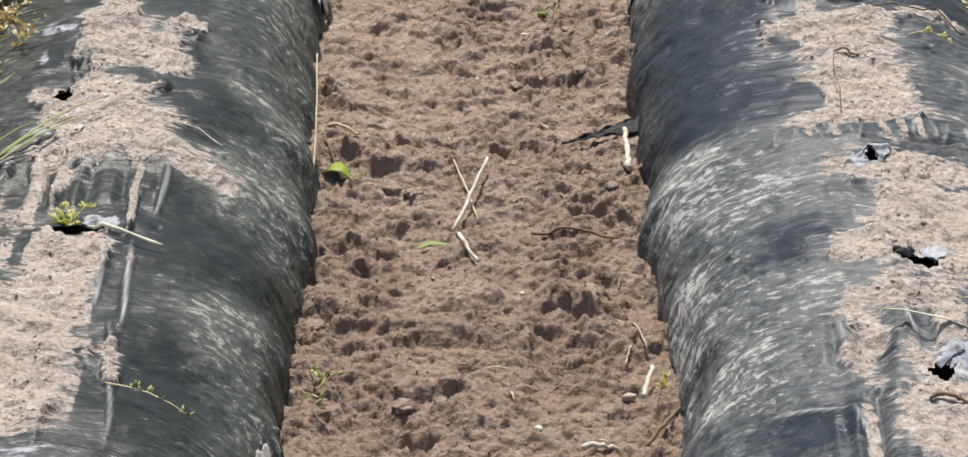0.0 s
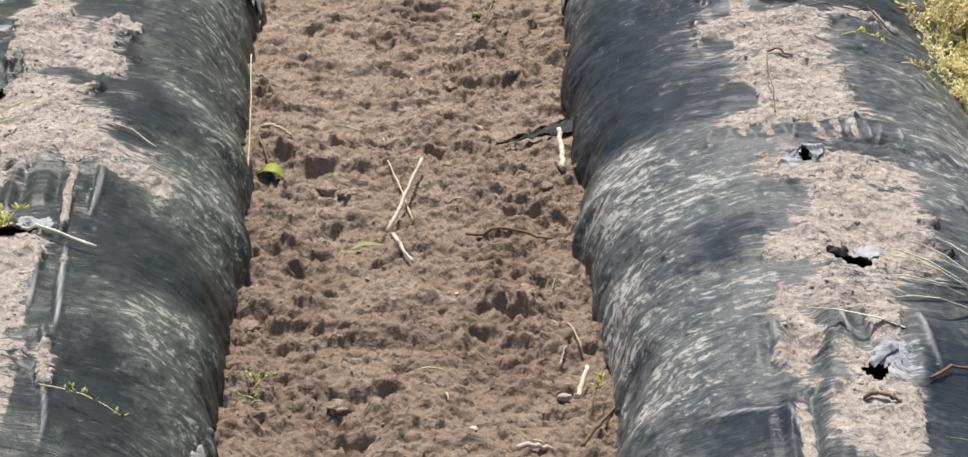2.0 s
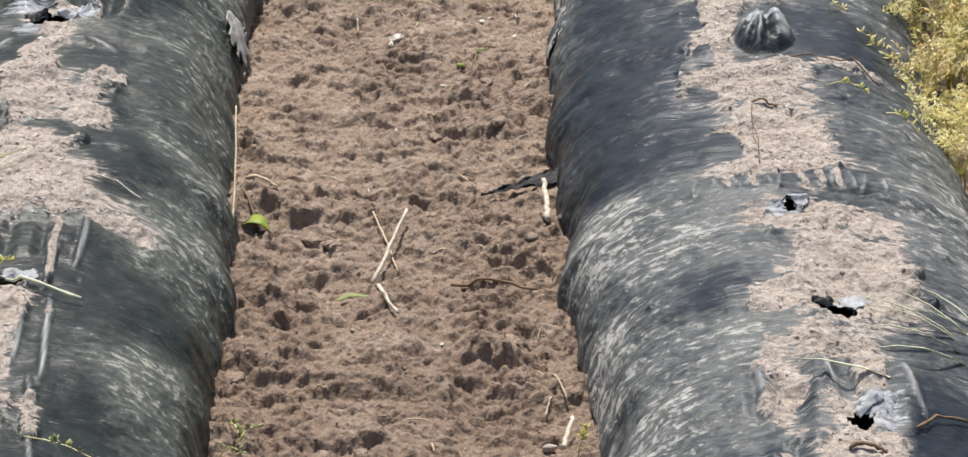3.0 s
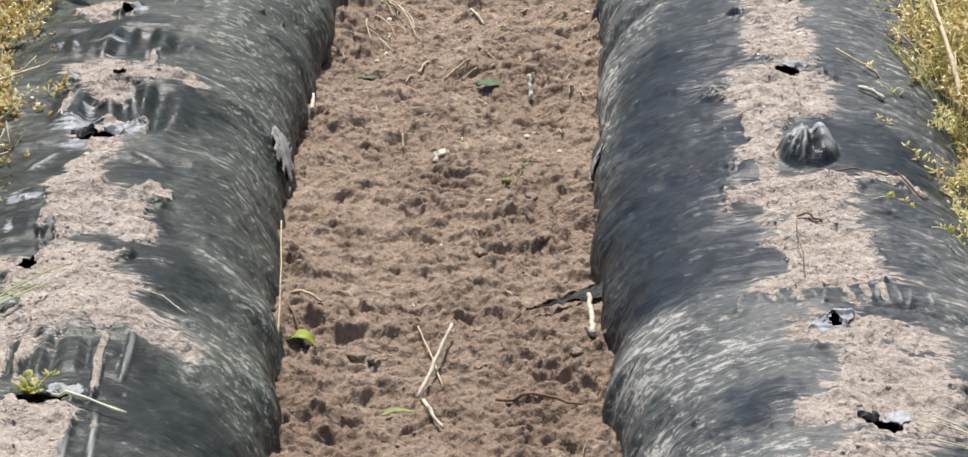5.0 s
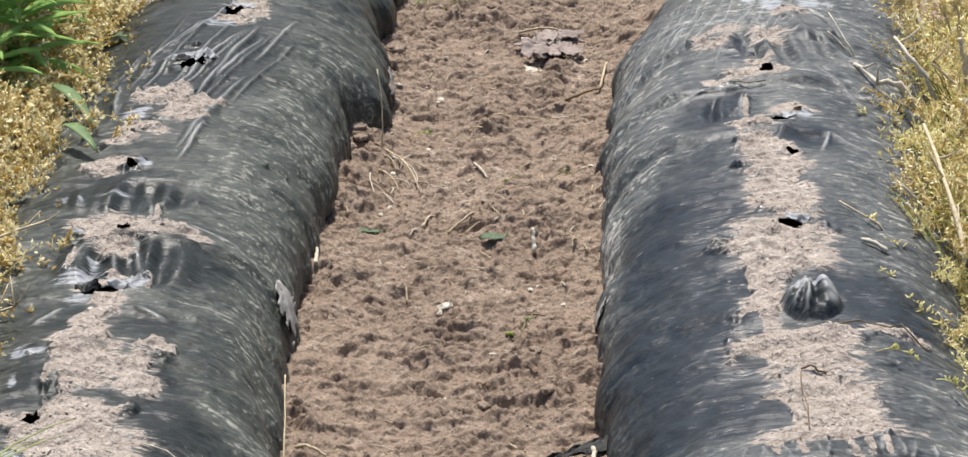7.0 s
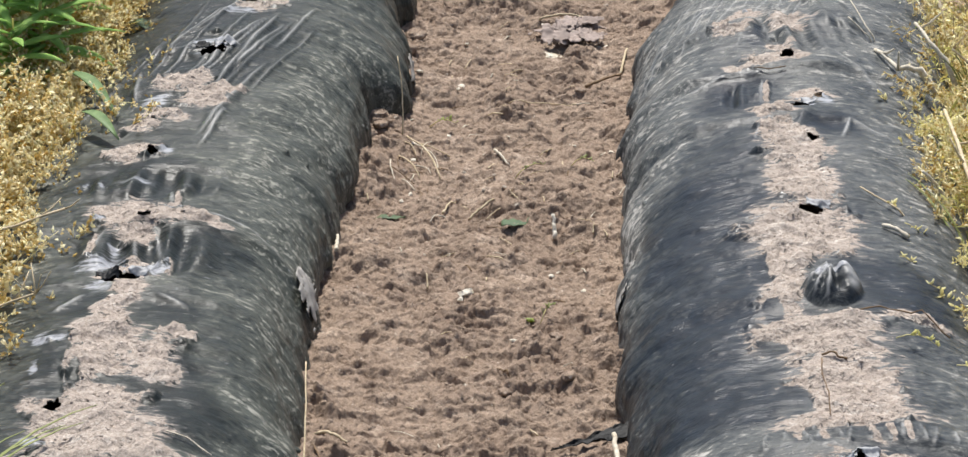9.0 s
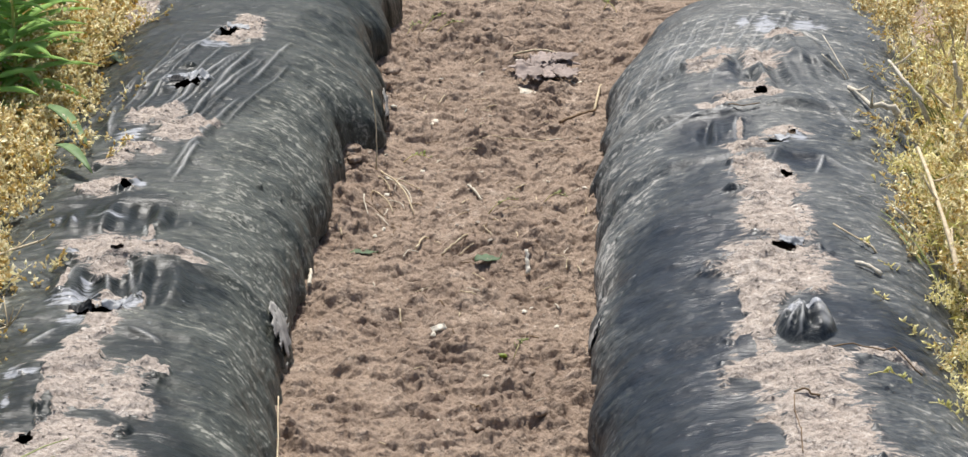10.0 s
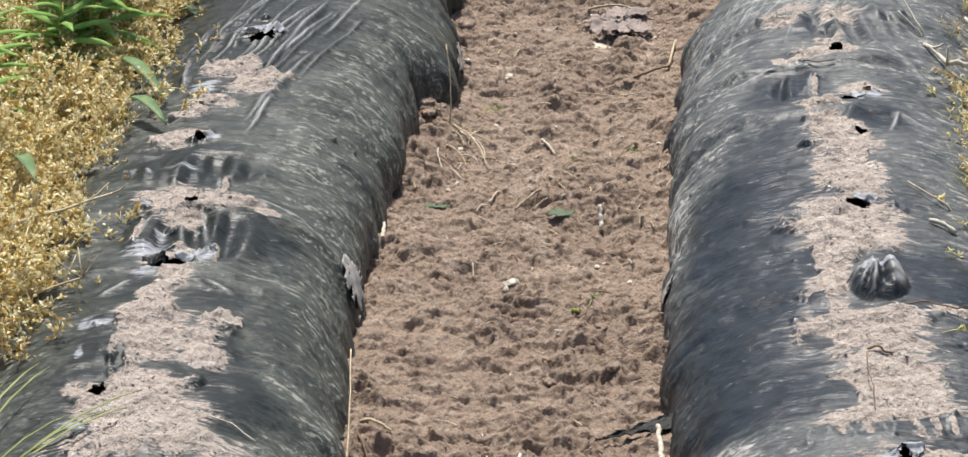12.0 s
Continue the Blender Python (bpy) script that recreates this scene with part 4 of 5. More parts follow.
# clods at the torn hem and by the far end of the furrow
def clod(x, y, size, seed):
    bm = bmesh.new()
    bmesh.ops.create_icosphere(bm, subdivisions=3, radius=1.0)
    turn = seed * 1.7
    for v in bm.verts:
        p = v.co
        k = 1 + 0.30 * float(grad_noise(np.array([p.x * 1.7 + seed]), np.array([p.y * 1.7 + p.z * 2.1]), seed)[0]) + 0.16 * float(grad_noise(np.array([p.x * 5 + p.z * 4]), np.array([p.y * 5 - seed]), seed + 1)[0])
        q = p * size * k
        v.co = Vector((q.x * math.cos(turn) - q.y * math.sin(turn), q.x * math.sin(turn) + q.y * math.cos(turn), q.z * 0.50))
    for f in bm.faces:
        f.smooth = True
    me = bpy.data.meshes.new("clod")
    bm.to_mesh(me)
    bm.free()
    me.materials.append(SOIL)
    ob = new("clod", me)
    ob.matrix_basis = pose(x, y, on_ground(x, y) + 0.08 * size)
    return tagged(ob, "crumbly brown clod of earth in the furrow", "clod", "clods in the furrow")


for n, (x, y, size) in enumerate(((-0.335, 5.96, 0.026), (-0.312, 5.985, 0.020), (-0.322, 5.90, 0.018), (-0.300, 5.95, 0.013), (-0.275, 6.42, 0.024), (-0.262, 6.36, 0.016), (-0.255, 6.50, 0.020), (-0.085, 6.78, 0.020), (-0.060, 6.80, 0.014), (0.069, 6.19, 0.011),
                                  (0.05, 4.115, 0.017), (-0.232, 4.46, 0.015), (-0.205, 4.44, 0.011), (0.085, 4.44, 0.010), (-0.02, 5.03, 0.013), (0.02, 5.00, 0.011), (-0.06, 4.83, 0.012), (0.04, 4.84, 0.012), (-0.315, 4.02, 0.013), (-0.19, 3.83, 0.014), (-0.14, 3.82, 0.010))):
    clod(x, y, size, 40 + n)


# ---- the flap of film that sticks out of a bed into the furrow ----
def film_flap():
    """A torn tongue of film, crumpled, lying out on the earth."""
    k, w = np.meshgrid(np.linspace(0, 1, 30), np.linspace(-1, 1, 16))
    px = 0.022 + 0.125 * k + 0.012 * w
    wide = 0.005 + 0.026 * k**1.3 * (1 + 0.45 * fbm(k * 6, w * 0 + 2, 401, 3))
    py = 4.605 + 0.050 * k + wide * w
    base = np.mean(ground_height(px, py)[0]) + 0.004
    up = 0.010 * k + 0.005 * (w + 1) * (0.4 + 0.6 * k) + 0.008 * np.abs(fbm(k * 4, w * 2.2 + k * 3, 402, 3))
    me = grid_mesh("film_scrap", px, py, base + up)
    me.materials.append(BLACK_FILM)
    ob = tagged(new("film_scrap", me), "torn crumpled strip of black plastic film on the earth", "plastic scrap")
    thick = ob.modifiers.new("thickness", "SOLIDIFY")
    thick.thickness = 0.0008
    return ob


film_flap()


# ---- sticks, straws, chips and leaves in the furrow ----
def rod(name, label, category, a, b, r, mat, group="", bend=0.0, lift=0.003, sides=7, end_lift=None):
    """A stalk from a to b (x, y), resting on the earth; end_lift props up its far end."""
    ob = thing(name, pose(a[0], a[1], 0), label, category, group)
    bm = bmesh.new()
    za, zb = on_ground(*a) + r * 0.7, on_ground(*b) + r * 0.7 + (end_lift or 0)
    rnd = random.Random(int(a[0] * 999 + b[1] * 777))
    pts, radii = [], []
    for n in range(11):
        k = n / 10
        x, y = a[0] + (b[0] - a[0]) * k, a[1] + (b[1] - a[1]) * k
        w = bend * math.sin(k * math.pi)
        z = max(za + (zb - za) * k, on_ground(x, y) + r * 0.4) + lift * math.sin(k * math.pi)
        jog = r * 0.35
        pts.append((x - a[0] + w + rnd.uniform(-jog, jog), y - a[1] - w * 0.4, z + rnd.uniform(-jog, jog)))
        radii.append(r * rnd.uniform(0.86, 1.08) * (1 - 0.3 * k))
    add_tube(bm, pts, radii, sides)
    part("stalk", bm, mat, ob)
    return ob


rod("white_stalk", "bleached white stalk propped across another straw", "stalk", (-0.140, 4.329), (-0.096, 4.47), 0.0034, BLEACHED, "", 0, 0.0, 8, 0.022)
rod("thin_straw", "thin pale straw under a white stalk", "straw", (-0.106, 4.362), (-0.146, 4.525), 0.0017, STRAW)
rod("white_stalk", "short bent bleached stalk on the earth", "stalk", (-0.131, 4.289), (-0.101, 4.215), 0.0034, BLEACHED, "", -0.006)
rod("white_peg", "bleached stick leaning against the film", "stick", (0.109, 4.470), (0.104, 4.565), 0.0052, BLEACHED, "", 0, 0, 8, 0.035)
rod("white_peg", "short white stick leaning on the bed's edge", "stick", (0.119, 3.846), (0.132, 3.905), 0.0042, BLEACHED, "", 0, 0, 8, 0.022)
rod("thin_straw", "thin straw leaning towards the bed", "straw", (0.127, 3.963), (0.09, 4.065), 0.0014, STRAW, "", 0, 0.002)
rod("white_stalk", "pale stalk lying in front of a clod", "stalk", (0.040, 3.698), (0.082, 3.712), 0.0042, BLEACHED)
rod("straw_piece", "brown twig on the earth", "twig", (0.122, 3.735), (0.165, 3.80), 0.0032, TWIG)
rod("white_peg", "small white stub at the film's edge", "stick", (-0.345, 5.33), (-0.348, 5.385), 0.0040, BLEACHED, "", 0, 0, 8, 0.014)
rod("straw_piece", "yellow straw piece on the earth", "straw", (-0.130, 5.552), (-0.086, 5.591), 0.0026, STRAW)
rod("straw_piece", "yellow straw piece on the earth", "straw", (-0.175, 5.56), (-0.155, 5.63), 0.0022, STRAW)
rod("straw_piece", "pale straw piece on the earth", "straw", (-0.096, 5.885), (-0.062, 5.815), 0.0028, BLEACHED)
rod("thin_straw", "long thin straw lying flat", "straw", (-0.065, 6.112), (0.057, 6.114), 0.0014, STRAW)
rod("thin_straw", "thin straw arching by the torn film", "straw", (-0.25, 5.92), (-0.185, 5.765), 0.0018, STRAW, "", 0.01, 0.01)
rod("thin_straw", "thin dry stem standing against the torn film", "straw", (-0.258, 5.92), (-0.268, 5.99), 0.0018, STRAW, "", 0.004, 0.0, 6, 0.12)
rod("thin_straw", "thin dry root at the torn film's edge", "straw", (-0.262, 5.84), (-0.222, 5.77), 0.0016, STRAW, "", 0.006, 0.006)
rod("thin_straw", "thin dry root curled on the earth", "straw", (-0.235, 5.90), (-0.19, 5.80), 0.0014, BLEACHED, "", 0.012, 0.006)
rod("dry_twig", "pale brown forked twig beside the bed", "twig", (0.082, 6.208), (0.150, 6.30), 0.0032, TWIG, "", 0, 0.004)
rod("dry_twig", "pale brown twig beside the bed", "twig", (0.150, 6.30), (0.165, 6.42), 0.0030, STRAW, "", 0, 0.004)
rod("dry_twig", "curled pale root on the earth", "twig", (-0.335, 4.60), (-0.288, 4.575), 0.0030, STRAW, "", 0.004, 0.006)
rod("dry_twig", "dark twig at the film's edge", "twig", (-0.338, 4.56), (-0.315, 4.49), 0.0020, TWIG)
rod("thin_straw", "thin straw hanging at the film's edge", "straw", (-0.345, 4.36), (-0.352, 4.66), 0.0016, STRAW, "", 0.004, 0.01, 6, 0.10)
rod("dry_twig", "half-buried brown root across the furrow", "twig", (-0.03, 4.315), (0.095, 4.30), 0.0028, TWIG)
rod("white_chip_stick", "upright white chip of wood in the earth", "chip", (0.020, 5.465), (0.018, 5.49), 0.0045, CHIP, "", 0, 0, 7, 0.022)


def chip(x, y, size, mat, label, name="wood_chip", flat=0.45, category="chip"):
    bm = bmesh.new()
    rnd = random.Random(int(x * 5171 + y * 3331))
    add_pebble(bm, (0, 0, 0), size, rnd, flat)
    bmesh.ops.bevel(bm, geom=bm.edges[:], offset=size * 0.08, segments=1, affect="EDGES")
    me = bpy.data.meshes.new(name)
    bm.to_mesh(me)
    bm.free()
    me.materials.append(mat)
    ob = new(name, me)
    ob.matrix_basis = pose(x, y, on_ground(x, y) + size * flat * 0.5, rnd.uniform(-20, 20), rnd.uniform(-20, 20), rnd.uniform(0, 360))
    return tagged(ob, label, category, "bits in the furrow")


chip(0.101, 3.843, 0.012, STONE, "small pale stone beside a white stick", "small_stone", 0.6, "stone")
chip(-0.125, 5.184, 0.011, CHIP, "crumpled white scrap on the earth", "white_scrap", 0.7, "scrap")
chip(-0.135, 5.165, 0.006, CHIP, "small white scrap on the earth", "white_scrap", 0.7, "scrap")
chip(-0.021, 5.089, 0.010, LIME, "yellow fallen petal on the earth", "yellow_petal", 0.4, "petal")
chip(-0.208, 3.671, 0.013, STONE, "flat reddish stone chip", "small_stone", 0.3, "stone")
chip(-0.12, 3.695, 0.011, CHIP, "pale flat chip on the earth", "wood_chip", 0.3)
chip(-0.030, 3.66, 0.010, CHIP, "pale chip standing on edge", "wood_chip", 0.8)
chip(-0.238, 6.25, 0.007, CHIP, "small yellow-white chip on the earth")
chip(-0.158, 6.20, 0.008, CHIP, "small yellow-white chip on the earth")
chip(-0.10, 4.53, 0.008, STONE, "pale pebble at a straw's end", "small_stone", 0.7, "stone")
spare = random.Random(21)
for _ in range(140):
    y = spare.uniform(3.6, 6.9) if spare.random() < 0.5 else spare.uniform(5.3, 6.6)
    x = float(furrow_line(y)) + spare.uniform(-0.22, 0.22)
    if spare.random() < 0.68:
        a = spare.uniform(0, 3.14)
        k = spare.uniform(0.012, 0.035)
        rod("straw_piece", "short broken straw on the earth", "straw", (x, y), (x + k * math.cos(a), y + k * math.sin(a)), spare.uniform(0.0009, 0.0018), spare.choice((STRAW, STRAW, TWIG, BLEACHED)), "straw bits", 0, 0.002, 5)
    else:
        chip(x, y, spare.uniform(0.003, 0.006), spare.choice((CHIP, STONE)), "tiny pale chip on the earth")


def fallen_leaf(x, y, long, wide, turn, mat, label, curl=0.012, name="fallen_leaf"):
    crumple = random.Random(int(1000 * long + 100 * y))
    ob = thing(name, pose(x, y, on_ground(x, y) - 0.002, 0, 0, turn), label, "leaf")
    bm = bmesh.new()
    ks = [n / 8 for n in range(9)]
    pts = [(long * (k - 0.5), 0.06 * long * math.sin(k * 5), 0.002 + curl * math.sin(k * math.pi) + crumple.uniform(-0.002, 0.002)) for k in ks]
    add_strip(bm, pts, [max(0.0012, wide * math.sin(math.pi * k**0.8) * crumple.uniform(0.7, 1.2)) for k in ks], (0, 1, 0), 0.0004, -0.12)
    part("blade", bm, mat, ob)
    bm = bmesh.new()
    add_tube(bm, [pts[-1], (long * 0.62, 0.01, 0.004), (long * 0.75, 0.02, 0.003)], [0.0013, 0.001, 0.0008], 5)
    part("stalk", bm, mat, ob)
    return ob


fallen_leaf(-0.314, 4.469, 0.052, 0.016, -15, LIME, "bright lime-green fallen leaf beside the film", 0.014)
fallen_leaf(-0.05, 5.50, 0.046, 0.020, 20, DULL_LEAF, "dark green wilted leaf on the earth", 0.002)
fallen_leaf(-0.268, 5.565, 0.05, 0.012, 10, DULL_LEAF, "dull green wilted leaf on the earth", 0.002)
fallen_leaf(-0.165, 4.276, 0.055, 0.007, 15, BLADE, "narrow green leaf blade on the earth", 0.004)


for _ in range(12):
    y = spare.uniform(5.62, 5.95)
    x, a, k = float(crest("L", y)) + 0.295 + spare.uniform(0.02, 0.09), spare.uniform(-2.4, -0.4), spare.uniform(0.04, 0.09)
    rod("thin_straw", "thin dry grass straw beside the torn film", "straw", (x, y), (x + k * math.cos(a), y + k * math.sin(a)), spare.uniform(0.0009, 0.0015), spare.choice((STRAW, BLEACHED, TWIG)), "straw bits", spare.uniform(-0.01, 0.01), 0.006, 5)


def litter_heap():
    """Crumpled dead leaves in a low heap."""
    rnd = random.Random(3)
    ob = thing("leaf_litter", pose(0.048, 6.50, on_ground(0.048, 6.5)), "heap of crumpled grey-brown dead leaves", "leaf litter")
    for n in range(15):
        a, long, wide = rnd.uniform(-0.7, 0.7), rnd.uniform(0.028, 0.045), rnd.uniform(0.018, 0.028)
        p, q = np.meshgrid(np.linspace(-1, 1, 18), np.linspace(-1, 1, 14))
        inside = (np.hypot(p, q) + 0.35 * fbm(p * 1.6 + n, q * 1.6, 800 + n, 3))[:-1, :-1] < 0.85
        cx, cy = rnd.uniform(-0.042, 0.042), rnd.uniform(-0.06, 0.06)
        lift = 0.007 + 0.012 * rnd.random() + 0.010 * np.abs(fbm(p * 1.3 + 3 * n, q * 1.3, 820 + n, 3)) + rnd.uniform(-0.008, 0.008) * p + rnd.uniform(-0.002, 0.010) * q
        lx, ly = p * long, q * wide
        me = grid_mesh("dead_leaf", cx + lx * math.cos(a) - ly * math.sin(a), cy + lx * math.sin(a) + ly * math.cos(a), lift, inside)
        me.materials.append(DEAD_LEAF)
        leaf = new("dead_leaf", me)
        leaf.parent = ob
        leaf.modifiers.new("thickness", "SOLIDIFY").thickness = 0.0005


litter_heap()
chip(0.020, 6.396, 0.019, BLEACHED, "white smooth chip beside the dead leaves", "white_chip", 0.35)
rod("straw_piece", "pale straw over the dead leaves", "straw", (-0.01, 6.58), (0.095, 6.575), 0.003, STRAW, "", 0, 0.01, 6, 0.02)


# ---- weeds beside the beds ----
POD_V = np.array([(1, 0, 0), (-0.5, 0.87, 0), (-0.5, -0.87, 0), (0, 0, 1), (0, 0, -1)], float)
POD_F = np.array([(0, 1, 3), (1, 2, 3), (2, 0, 3), (1, 0, 4), (2, 1, 4), (0, 2, 4)])


def pods_mesh(name, places, ways, long, mat, parent, form=(0.62, 0.42, 1.0)):
    """Little seed pods, each a pointed lump along its way."""
    n = len(places)
    places, ways = np.array(places), np.array(ways)
    ways = ways / np.linalg.norm(ways, axis=1, keepdims=True)
    side = np.cross(ways, rng.normal(size=(n, 3)))
    side /= np.linalg.norm(side, axis=1, keepdims=True)
    other = np.cross(ways, side)
    k = (long * rng.uniform(0.6, 1.35, n))[:, None, None]
    base = POD_V * form
    v = base[None, :, 0:1] * side[:, None] + base[None, :, 1:2] * other[:, None] + base[None, :, 2:3] * ways[:, None]
    v = v * k + places[:, None]
    f = POD_F[None] + (np.arange(n) * 5)[:, None, None]
    me = bpy.data.meshes.new(name)
    me.from_pydata(v.reshape(-1, 3).tolist(), [], f.reshape(-1, 3).tolist())
    me.materials.append(mat)
    ob = new(name, me)
    ob.parent = parent
    return ob


def seeding_weed(seed, high, spread, stems, pods_each, seed_mat, label, leaf_count, pod=0.0052, leaf_mat=GOLD_LEAF, form=(0.62, 0.42, 1.0), leaf_long=0.016):
    """A bushy weed gone to seed: thin forked stems, pods on short stalks, narrow leaves."""
    rnd = random.Random(seed)
    ob = thing("seeding_weed", pose(0, 0, -5), label, "weed", "weeds gone to seed")
    stem_bm = bmesh.new()
    places, ways = [], []
    for n in range(stems):
        a = rnd.uniform(0, 6.283)
        r = spread * rnd.uniform(0.15, 1.0) ** 0.7
        tall = high * rnd.uniform(0.6, 1.05)
        tip = Vector((r * math.cos(a), r * math.sin(a), tall))
        bow = Vector((0.3 * tip.x, 0.3 * tip.y, tall * 0.55))
        line = [Vector((0.01 * math.cos(a), 0.01 * math.sin(a), 0)), bow * 0.6, bow, (bow + tip) * 0.5 + Vector((0.05 * tip.x, 0.05 * tip.y, 0.012)), tip]
        add_tube(stem_bm, line, [0.0016, 0.0014, 0.0012, 0.0009, 0.0005], 4)
        for b in range(5):
            k = rnd.uniform(0.35, 0.95)
            at = line[2].lerp(line[4], k)
            way = Vector((rnd.uniform(-1, 1) + 0.6 * math.cos(a), rnd.uniform(-1, 1) + 0.6 * math.sin(a), rnd.uniform(0.2, 1.2))).normalized()
            end = at + way * rnd.uniform(0.025, 0.065)
            add_tube(stem_bm, [at, at.lerp(end, 0.5) + Vector((0, 0, 0.003)), end], [0.0007, 0.0006, 0.0004], 3)
            for p in range(pods_each):
                q = rnd.uniform(0.15, 1.05)
                off = Vector((rnd.gauss(0, 1), rnd.gauss(0, 1), rnd.gauss(0.2, 0.8))).normalized()
                places.append(at.lerp(end, q) + off * rnd.uniform(0.003, 0.011))
                ways.append(off + Vector((0, 0, 0.3)))
    leaf_at, leaf_way = [], []
    for n in range(leaf_count):
        a, k = rnd.uniform(0, 6.283), rnd.uniform(0.1, 1.0)
        leaf_at.append((spread * 0.85 * k * math.cos(a), spread * 0.85 * k * math.sin(a), high * rnd.uniform(0.1, 0.9)))
        leaf_way.append((math.cos(a) + rnd.uniform(-1, 1), math.sin(a) + rnd.uniform(-1, 1), rnd.uniform(-0.2, 1.1)))
    part("branching_stem", stem_bm, WEED_STEM, ob)
    pods_mesh("seed_spray", places, ways, pod, seed_mat, ob, form)["kind"] = "stuff"
    pods_mesh("foliage", leaf_at, leaf_way, leaf_long, leaf_mat, ob, (0.15, 0.04, 1.0))["kind"] = "stuff"
    return ob


GOLD_LABEL = "dense golden weed gone to seed beside a bed"
GREEN_LABEL = "yellow-green bushy weed with seed pods beside a bed"
gold = [seeding_weed(11 + n, 0.20 + 0.02 * n, 0.13, 17, 12, SEED_GOLD, GOLD_LABEL, 50, 0.0054) for n in range(3)]
gold_right = [seeding_weed(15, 0.22, 0.13, 16, 13, SEED_GOLD, GOLD_LABEL, 60)]
green = [seeding_weed(31 + n, 0.17 + 0.03 * n, 0.115, 14, 11 + n, SEED_GOLD if n == 2 else SEED_GREEN, GREEN_LABEL, 120, 0.0058, WEED_GREEN if n == 1 else WEED_LEAF, (0.42, 0.28, 1.0), 0.017) for n in range(3)]


def weed_edge(side, y):
    """Where the row of weeds begins beside a bed."""
    if side == "L":
        return float(crest("L", y)) - 0.185 - 0.025 * math.sin(y * 5)
    return float(np.interp(y, (4.55, 4.75, 4.86, 5.07, 5.25, 5.45, 5.59, 6.1, 6.41, 7.0), (0.74, 0.71, 0.66, 0.61, 0.58, 0.58, 0.61, 0.64, 0.72, 0.82)))


def sow(models, side, y_from, y_to, gap, rows):
    rnd = random.Random(77 if side == "L" else 78)
    first = {m: True for m in models}
    sign = -1 if side == "L" else 1
    y = y_from
    while y < y_to:
        for row in range(rows):
            m = rnd.choice(models)
            x = weed_edge(side, y) + sign * (0.02 + 0.11 * row + rnd.uniform(-0.03, 0.03))
            yy = y + rnd.uniform(-0.05, 0.05)
            over = max(0.0, float(crest(side, yy)) + 0.275 - x) if side == "R" else 0.0
            x += over
            k = rnd.uniform(0.8, 1.12) * (0.86 if row == 0 else 1.0) * (1.0 if side == "L" else 0.86)
            lean = -sign * (rnd.uniform(4, 16) if row == 0 else rnd.uniform(-4, 6)) - sign * math.degrees(math.atan(over / 0.14))
            at = Matrix.Translation((x, yy, on_ground(x, yy) - 0.004)) @ Euler((radians(rnd.uniform(-8, 4)), radians(lean), 0)).to_matrix().to_4x4() @ Matrix.Rotation(rnd.uniform(0, 6.28), 4, "Z")
            if side == "L" and yy > 5.72 and x < -1.03:
                continue
            if first[m]:
                m.matrix_basis, first[m] = at @ Matrix.Scale(k, 4), False
            else:
                ob = copy_thing(m, at)
                ob.scale = (k, k, k)
        y += gap


sow(gold, "L", 4.62, 7.5, 0.092, 3)
sow(green, "R", 4.60, 6.30, 0.10, 3)
sow(gold_right, "R", 6.36, 6.8, 0.11, 3)


# ---- tall leafy weeds among the golden ones ----
def leafy_weed(x, y, high, leaves, seed, long=0.18):
    rnd = random.Random(seed)
    ob = thing("leafy_weed", pose(x, y, on_ground(x, y) - 0.003, 0, 0, rnd.uniform(0, 360)), "tall dark-green weed with long lance-shaped leaves", "weed", "leafy weeds")
    bm = bmesh.new()
    line = [(0, 0, 0), (0.004, 0.002, high * 0.35), (0.002, 0.006, high * 0.7), (0.006, 0.004, high)]
    add_tube(bm, line, [0.0045, 0.004, 0.003, 0.0015], 7)
    part("stem", bm, WEED_LEAF, ob, "pale green ribbed stem")
    for n in range(leaves):
        k = 0.42 + 0.58 * n / leaves
        a = n * 2.4 + rnd.uniform(-0.3, 0.3)
        size = long * (1.15 - 0.55 * k) * rnd.uniform(0.85, 1.15)
        up = 0.25 + 0.75 * k
        bm = bmesh.new()
        pts, widths = [], []
        for q in (0, 0.15, 0.35, 0.55, 0.75, 0.9, 1.0):
            out = size * q
            pts.append((0.004 + out * math.cos(a) * (1 - 0.2 * up), out * math.sin(a) * (1 - 0.2 * up), high * k + size * (0.60 * up * q - 0.36 * q * q)))
            widths.append(max(0.0008, size * 0.085 * math.sin(math.pi * (0.05 + 0.95 * q) ** 0.8) * rnd.uniform(0.85, 1.12)))
        add_strip(bm, pts, widths, (-math.sin(a), math.cos(a), rnd.uniform(-0.2, 0.2)), 0.0004, 0.35)
        part("leaf", bm, LEAF, ob)
    return ob


for n, (x, y, high, leaves) in enumerate(((-0.905, 5.90, 0.42, 44), (-0.925, 6.08, 0.40, 38), (-1.07, 5.58, 0.32, 28), (-1.16, 5.80, 0.38, 28), (-0.93, 6.50, 0.36, 28), (-1.13, 5.42, 0.30, 26), (-0.985, 5.96, 0.34, 30), (-1.22, 6.05, 0.42, 30), (-1.04, 6.22, 0.42, 34), (-1.17, 6.30, 0.42, 30), (-1.05, 6.55, 0.40, 30), (-1.24, 5.70, 0.36, 26), (-0.95, 5.80, 0.28, 24))):
    leafy_weed(x, y, high, leaves, 50 + n)


